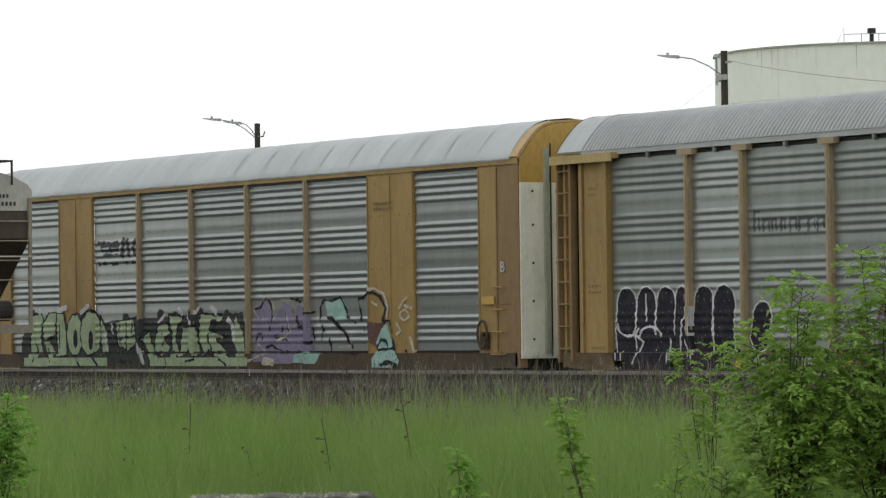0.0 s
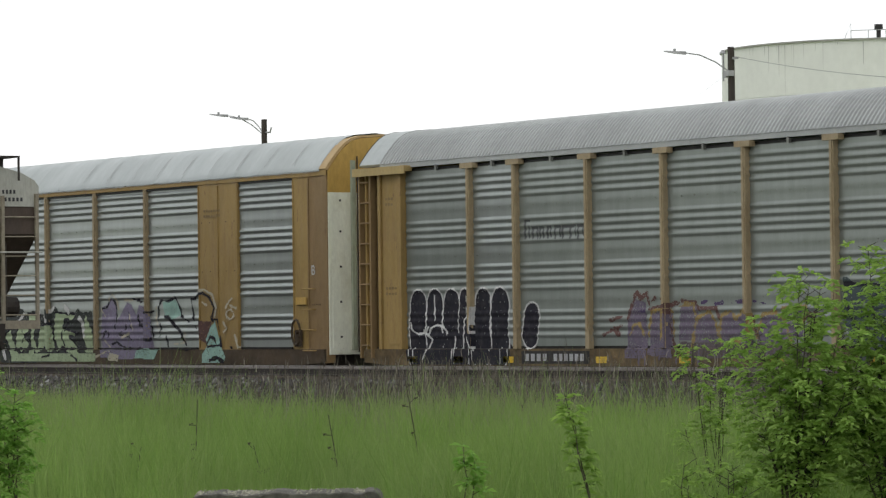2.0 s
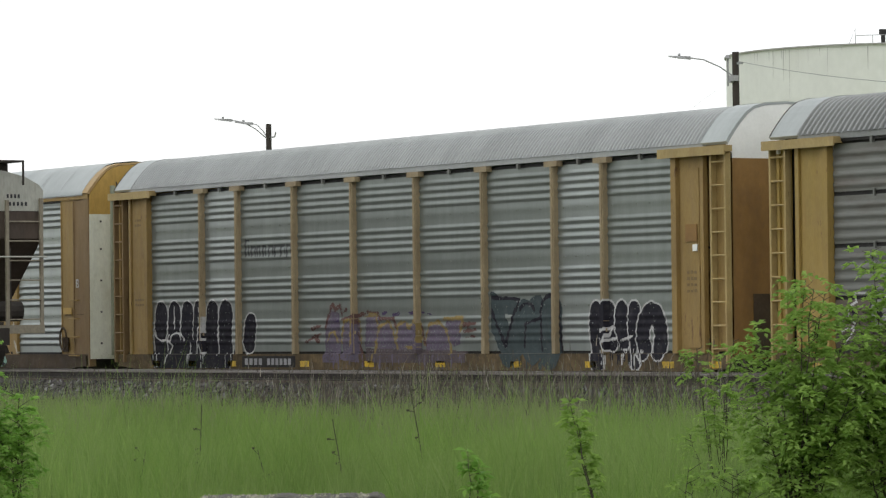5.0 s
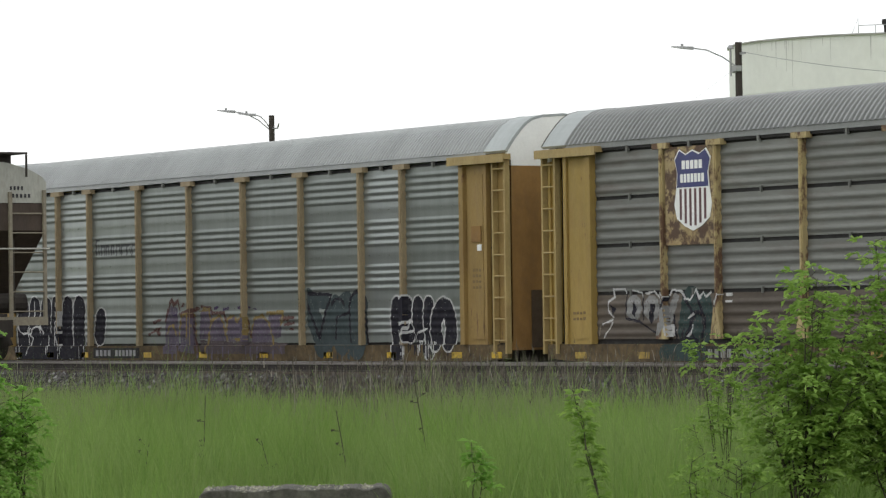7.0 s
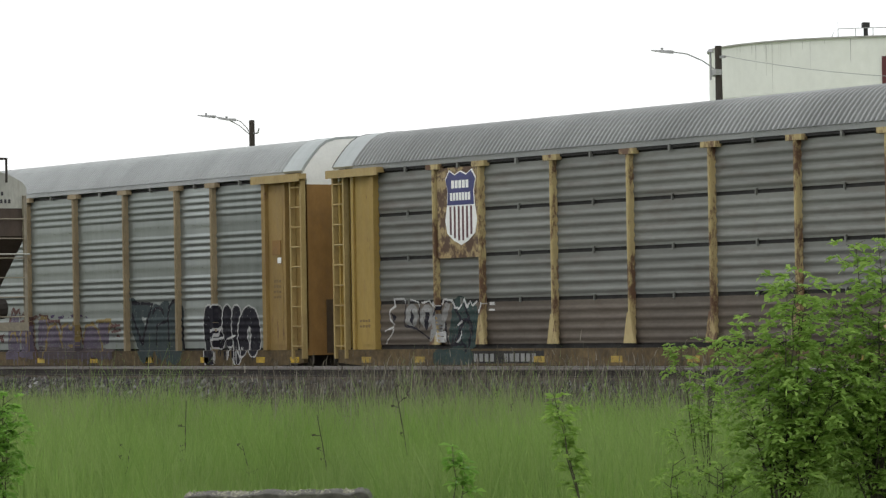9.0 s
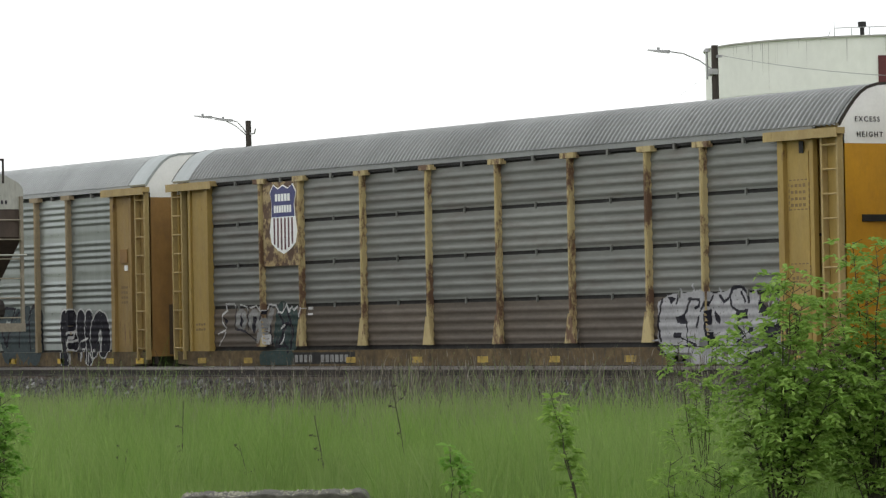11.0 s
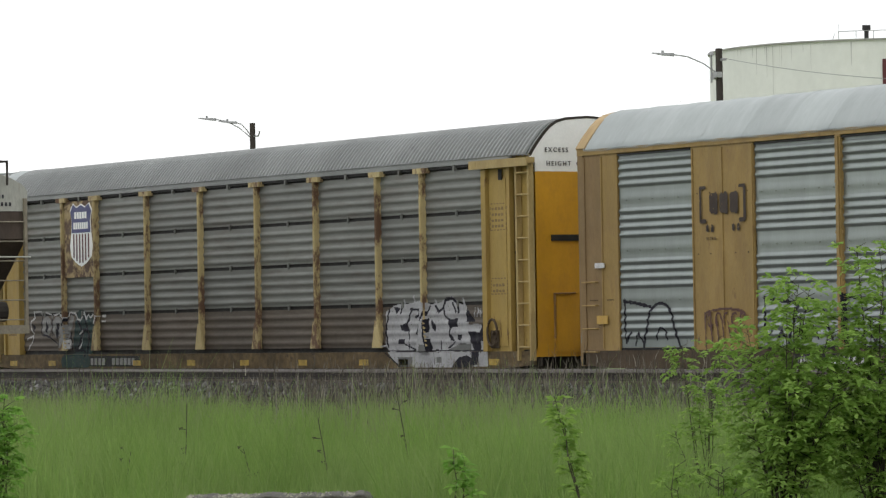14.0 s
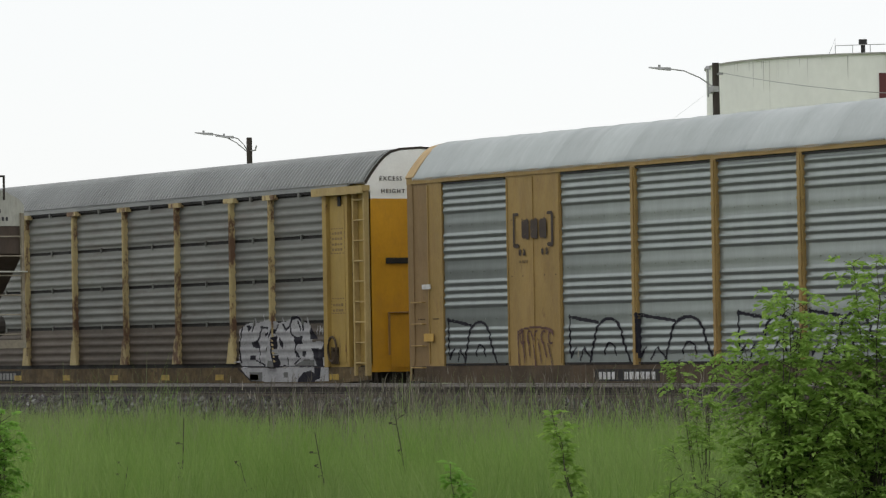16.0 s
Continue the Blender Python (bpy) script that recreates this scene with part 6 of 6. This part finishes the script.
def build_grass():
    r = np.random.RandomState(8)
    n = 300000
    y = np.sqrt(r.uniform(14.5 ** 2, 35.3 ** 2, n))
    x = -y * np.tan(np.radians(r.uniform(50.0, 66.5, n)))
    n2 = 40000
    x = np.concatenate([x, r.uniform(-125, 5, n2)])
    y = np.concatenate([y, r.uniform(3, 36, n2)])
    ty = np.concatenate([np.sqrt(r.uniform(20 ** 2, 34 ** 2, 420)), r.uniform(32.0, 34.8, 150)])
    tx = -ty * np.tan(np.radians(r.uniform(50.0, 66.5, len(ty))))
    tall = np.repeat(r.uniform(1.1, 1.7, len(ty)), 70)
    spread = np.repeat(r.uniform(0.08, 0.3, len(ty)), 70)
    x = np.concatenate([x, np.repeat(tx, 70) + r.randn(len(tall)) * spread])
    y = np.concatenate([y, np.repeat(ty, 70) + r.randn(len(tall)) * spread])
    boost = np.concatenate([np.ones(len(x) - len(tall)), tall])
    keep = (np.hypot(x, y) > 6) & (y < 36)
    boost = boost[keep]
    x, y = x[keep], y[keep]
    patch = np.array([noise.noise((a * 0.35, b * 0.35, 3)) for a, b in zip(x, y)])
    h = (0.28 + 0.5 * r.rand(len(x)) ** 2) * (1 + 0.4 * patch) * np.interp(y, [0, 24, 30, 33, 34.5, 36.5], [0.95, 0.85, 0.6, 0.36, 0.22, 0.18]) * (0.75 + 0.5 * (patch > -0.1)) * boost
    along, across = (x + 27.03) * -0.85 + (y - 15.3) * 0.527, (x + 27.03) * 0.527 + (y - 15.3) * 0.85
    h = np.where((np.abs(across) < 0.85) & (along < 0.3) & (along > -10), np.minimum(h, 0.2), h)
    field = (x * -0.848 + y * 0.531, x * 0.531 + y * 0.848)
    h = np.where((field[0] < 27.5) & (field[1] > 0.062 * field[0]), np.minimum(h, 0.3 * boost), h)      # shorter grass before the shrubs
    z = np.array([ground_height(v) for v in y]) - 0.03
    wide, lean = r.uniform(0.0025, 0.0065, len(x)), r.uniform(0.05, 0.55, len(x))
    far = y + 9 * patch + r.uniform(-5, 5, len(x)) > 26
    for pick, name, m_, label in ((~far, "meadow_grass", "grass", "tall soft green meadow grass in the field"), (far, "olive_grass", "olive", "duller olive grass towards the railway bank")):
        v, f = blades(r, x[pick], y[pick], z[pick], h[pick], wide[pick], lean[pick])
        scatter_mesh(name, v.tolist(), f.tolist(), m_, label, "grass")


def build_weeds():
    r = np.random.RandomState(12)
    x = np.concatenate([r.uniform(-60, -43, 2600), r.uniform(-90, -44, 420), r.uniform(-56, -36, 1500)])
    y = np.concatenate([r.uniform(30.2, 36.0, 2600), r.uniform(33.6, 36.6, 420), r.uniform(25.5, 32.5, 1500)])
    clump = np.array([noise.noise((a * 0.5, b * 0.5, 9)) for a, b in zip(x, y)])
    keep = clump + r.uniform(-0.5, 0.5, len(x)) > -0.15
    x, y = x[keep], y[keep]
    z = np.array([ground_height(v) for v in y]) - 0.02
    fade = np.clip((x + 62) / 8, 0.25, 1)
    h = r.uniform(0.35, 1.2, len(x)) * np.where(x > -62, 0.6 + 0.4 * fade, 0.55)
    v, f = blades(r, x, y, z, h, r.uniform(0.005, 0.010, len(x)), r.uniform(0.0, 0.14, len(x)))
    vs, fs = [v], [f]
    base = len(v)
    for k in range(2):
        u = r.uniform(0.5, 0.95, len(x))
        v2, f2 = blades(r, x, y, z + h * u, h * r.uniform(0.08, 0.2, len(x)), np.full(len(x), 0.007), r.uniform(0.1, 0.6, len(x)))
        vs.append(v2)
        fs.append(f2 + base)
        base += len(v2)
    scatter_mesh("dry_weeds", np.concatenate(vs).tolist(), np.concatenate(fs).tolist(), "dry", "dead grey-brown weed stalks along the bank", "weeds")


M["stones"] = leafy("ballast_stones", (0.022, 0.019, 0.017), (0.09, 0.084, 0.08), 0.9, 0.0, (0.23, 0.225, 0.22))
build_stones()
build_grass()
build_weeds()


# ---- shrubs and single stalks ----
def compound_leaf(geo, at, way, length, leaflets, size, r):
    """A drooping leaf of paired narrow leaflets, each folded along its midrib."""
    way = way.normalized()
    side = way.cross(Vector((0, 0, 1)))
    side = side.normalized() if side.length > 0.1 else Vector((1, 0, 0))
    for i in range(leaflets):
        u = 0.25 + 0.75 * (i // 2 * 2 + 1) / leaflets
        p = at + way * length * u + Vector((0, 0, -length * 0.55 * u * u))
        d = way * 0.7 + Vector((0, 0, -0.5 * u - 0.15))
        if i < leaflets - 1:
            d = d + side * (1 if i % 2 else -1) * 0.9
        d = (d + Vector((r.gauss(0, 0.25), r.gauss(0, 0.25), r.gauss(0, 0.25)))).normalized()
        s = d.cross(Vector((r.gauss(0, 0.5), r.gauss(0, 0.5), 1))).normalized()
        ln = size * r.uniform(0.7, 1.25)
        w = ln * 0.27
        fold = s.cross(d) * w * 0.5
        k = len(geo.v)
        geo.v += [tuple(p), tuple(p + d * ln * 0.45 + s * w + fold), tuple(p + d * ln), tuple(p + d * ln * 0.45 - s * w + fold)]
        geo.f += [(k, k + 1, k + 2), (k, k + 2, k + 3)]
        geo.k += [0, 0]


RIGHT, AWAY = (0.531, 0.848), (-0.848, 0.531)      # across and along the line of sight over the field


def shrub(name, across, away, shoots, label, seed, leaves=30, leaflets=11, size=0.06, leaf_mat="leaf", bare=0.35, length=0.17, deep=0.3, twig=0.2, thick=1.0):
    """Stems from one root (how far across, how tall), each ending in a plume of compound leaves."""
    r = random.Random(seed)
    root = (RIGHT[0] * across + AWAY[0] * away, RIGHT[1] * across + AWAY[1] * away)
    ob = thing(name, pose(*root, 0), label, "shrub")
    crown = Geo()
    for s, h in shoots:
        d = r.uniform(-deep, deep)
        dx, dy = RIGHT[0] * s + AWAY[0] * d, RIGHT[1] * s + AWAY[1] * d
        g = Geo()
        path = []
        for i in range(9):
            u = i / 8
            path.append((dx * u ** 1.25 + r.uniform(-0.015, 0.015), dy * u ** 1.25 + r.uniform(-0.015, 0.015), h * u - 0.05 * (u == 0)))
        g.tube(path, (0.004 + 0.0045 * h) * thick, 6, end=0.002)
        for j in range(leaves):
            u = bare + (1 - bare) * ((j + r.random()) / leaves) ** 0.65
            k = min(7, int(u * 8))
            p = Vector(path[k]).lerp(Vector(path[k + 1]), u * 8 - k)
            a = r.uniform(0, 6.28)
            ln = length * r.uniform(0.6, 1.25)
            way = Vector((math.cos(a), math.sin(a), r.uniform(0.1, 1.0)))
            if r.random() < 0.55:
                q = p + Vector((math.cos(a), math.sin(a), 0.5)) * r.uniform(0.25, 1.0) * twig * (1.1 - 0.5 * u)
                g.tube([p, q], 0.0028, 4, end=0.0018)
                p = q
            compound_leaf(crown, p, way, ln, leaflets, size, r)
        part("stem", g, "stem", ob)
    me = bpy.data.meshes.new("crown")
    me.from_pydata(crown.v, [], crown.f)
    me.materials.append(M[leaf_mat])
    c = new("crown", me)
    c.parent = ob
    return ob


shrub("shrub", 2.34, 27.0, [(0.06, 1.9), (0.22, 1.82), (-0.2, 1.57), (-0.26, 1.2), (-0.1, 1.38), (0.34, 1.5), (0.18, 1.66), (0.1, 1.15), (0.12, 1.86),
      (0.27, 1.2), (0.4, 1.05), (0.0, 1.3), (0.45, 1.3), (-0.18, 0.8), (0.05, 0.85), (0.25, 0.8), (0.42, 0.9)], "leafy green shrub with drooping plumes on thin dark stems", 3, leaves=40, bare=0.34, length=0.19)
shrub("shrub", 3.05, 27.3, [(-0.1, 2.13), (0.04, 2.1), (-0.26, 1.75), (0.2, 2.05), (0.35, 1.95), (-0.2, 1.25), (-0.3, 1.4), (0.15, 1.55), (0.3, 1.3), (-0.05, 1.6), (0.0, 1.1),
      (-0.38, 1.05), (0.45, 1.6), (-0.3, 0.85), (-0.12, 0.8), (0.12, 0.9), (0.3, 0.85)], "tall leafy green shrub beside another", 5, leaves=43, bare=0.34, length=0.19)
shrub("shrub", 1.93, 28.9, [(-0.17, 1.44), (-0.15, 1.4), (0.12, 1.5), (0.14, 1.44), (-0.03, 1.12), (0.05, 1.08), (-0.22, 0.8), (-0.1, 0.95), (0.02, 0.85)], "spindly shrub with leaves at the top", 7,
      leaves=13, leaflets=9, size=0.048, bare=0.74, length=0.12, deep=0.12, twig=0.08, thick=0.55)
shrub("shrub", -3.5, 28.1, [(0.0, 1.5), (0.05, 1.35), (0.06, 0.95), (-0.3, 1.5), (0.1, 0.85), (-0.2, 1.4), (-0.12, 1.2)], "bright leafy shrub at the field's edge", 9,
      leaves=46, size=0.05, bare=0.1, length=0.11, leaf_mat="leaf_young", deep=0.15)
shrub("sapling", -3.27, 28.3, [(0.02, 1.15), (0.05, 1.0), (-0.06, 0.9)], "low bushy sapling in the grass", 21, leaves=46, size=0.05, bare=0.25, length=0.09, leaf_mat="leaf_young", deep=0.08)
shrub("sapling", 0.93, 25.0, [(-0.24, 1.14), (-0.2, 1.05)], "leaning young sapling in the grass", 11, leaves=28, leaflets=7, size=0.065, bare=0.2, length=0.08, deep=0.05, twig=0.04)
shrub("sapling", 0.05, 24.0, [(0.0, 0.84), (0.06, 0.75)], "small bright green seedling", 13, leaves=12, leaflets=5, size=0.075, bare=0.65, length=0.06, leaf_mat="leaf_young", deep=0.04, twig=0.06)
shrub("sapling", 1.46, 25.0, [(0.0, 0.68), (0.05, 0.58)], "small green seedling below the shrub", 15, leaves=12, leaflets=9, size=0.05, bare=0.5, length=0.1, deep=0.05)
shrub("sapling", 1.8, 25.2, [(0.0, 0.66), (0.1, 0.6), (-0.05, 0.6)], "small green seedling beside the shrub", 17, leaves=10, leaflets=9, size=0.055, bare=0.6, length=0.1, deep=0.05)


def stalk(at, tip, twigs, seed):
    r = random.Random(seed)
    g = Geo()
    d = Vector(tip) - Vector(at)
    g.tube([(0, 0, 0), tuple(d * 0.5 + Vector((0.01, 0, 0))), tuple(d)], 0.009, 5, end=0.004)
    for i in range(twigs):
        p = d * r.uniform(0.35, 0.95)
        a = r.uniform(0, 6.28)
        q = p + Vector((math.cos(a) * 0.09, math.sin(a) * 0.09, r.uniform(0.0, 0.08)))
        g.tube([p, q], 0.004, 4)
        g.tube([q, q + Vector((0.02, 0.03, 0.012))], 0.013, 5, end=0.004)
    return solid("dead_stalk", g, "stem", "single dead stalk with withered pods in the grass", "weed", "dead stalks in the field", at=pose(*at))


stalk((-31.84, 17.02, 0), (-31.81, 17.05, 0.93), 4, 1)
stalk((-34.13, 20.93, 0), (-34.2, 20.78, 1.05), 4, 2)
stalk((-33.2, 19.4, 0), (-33.25, 19.3, 0.72), 3, 3)
stalk((-31.5, 17.6, 0), (-31.55, 17.5, 0.5), 4, 4)
stalk((-31.9, 16.4, 0), (-31.9, 16.5, 0.5), 3, 5)

# concrete block in the grass
g = Geo()
r_ = random.Random(2)
g.prism([(-0.76, 0), (0.76, 0), (0.775, 0.2), (0.74, 0.255)] + [(0.7 - 0.05 * i, 0.268 + r_.uniform(-0.014, 0.01)) for i in range(29)] + [(-0.74, 0.25), (-0.77, 0.21)], -0.25, 0.6, "y")
blk = solid("concrete_block", g, "concrete", "weathered grey concrete block with a crumbling pale top", "concrete block", at=pose(-27.03, 15.3, 0, 0, 0, 58.2))
bevelled(blk, 0.008, 1)
# crumbs over the top, in the paler colour that stands for light
g = Geo()
for i in range(380):
    x, y, w, h = r_.uniform(-0.73, 0.72), r_.uniform(-0.235, 0.58), r_.uniform(0.015, 0.045), r_.uniform(-0.004, 0.012)
    n0 = len(g.v)
    turn = r_.uniform(0, 6.28)
    for k in range(5):
        g.v.append((x + math.cos(turn + k * 1.257) * w * r_.uniform(0.7, 1.2), y + math.sin(turn + k * 1.257) * w * r_.uniform(0.7, 1.2), 0.25))
    g.v.append((x + r_.uniform(-0.005, 0.005), y, 0.268 + h))
    for k in range(5):
        g.f.append((n0 + k, n0 + (k + 1) % 5, n0 + 5))
        g.k.append(0)
part("crumbled_crust", g, "crust", blk, "crumbled top, painted paler for the light on it")


# ---- what moves: the train rolls away and its wheels turn ----
def motions():
    steps = [(0.5 * i, g) for i, g in enumerate(GONE)]
    for car, x, wheels in WHEELS:
        walk(car, [(t, pose(x - g, SIDE, RT)) for t, g in steps])
        for ws, wx in wheels:
            rows = []
            for i in range(107):
                t = min(16.0, i * 0.15 + 0.1 * (i == 106))
                g = float(np.interp(t, [s[0] for s in steps], GONE))
                rows.append((t, pose(wx, WIDE / 2, 0.42) @ Matrix.Rotation(-g / 0.42, 4, "Y")))
            walk(ws, rows)


motions()
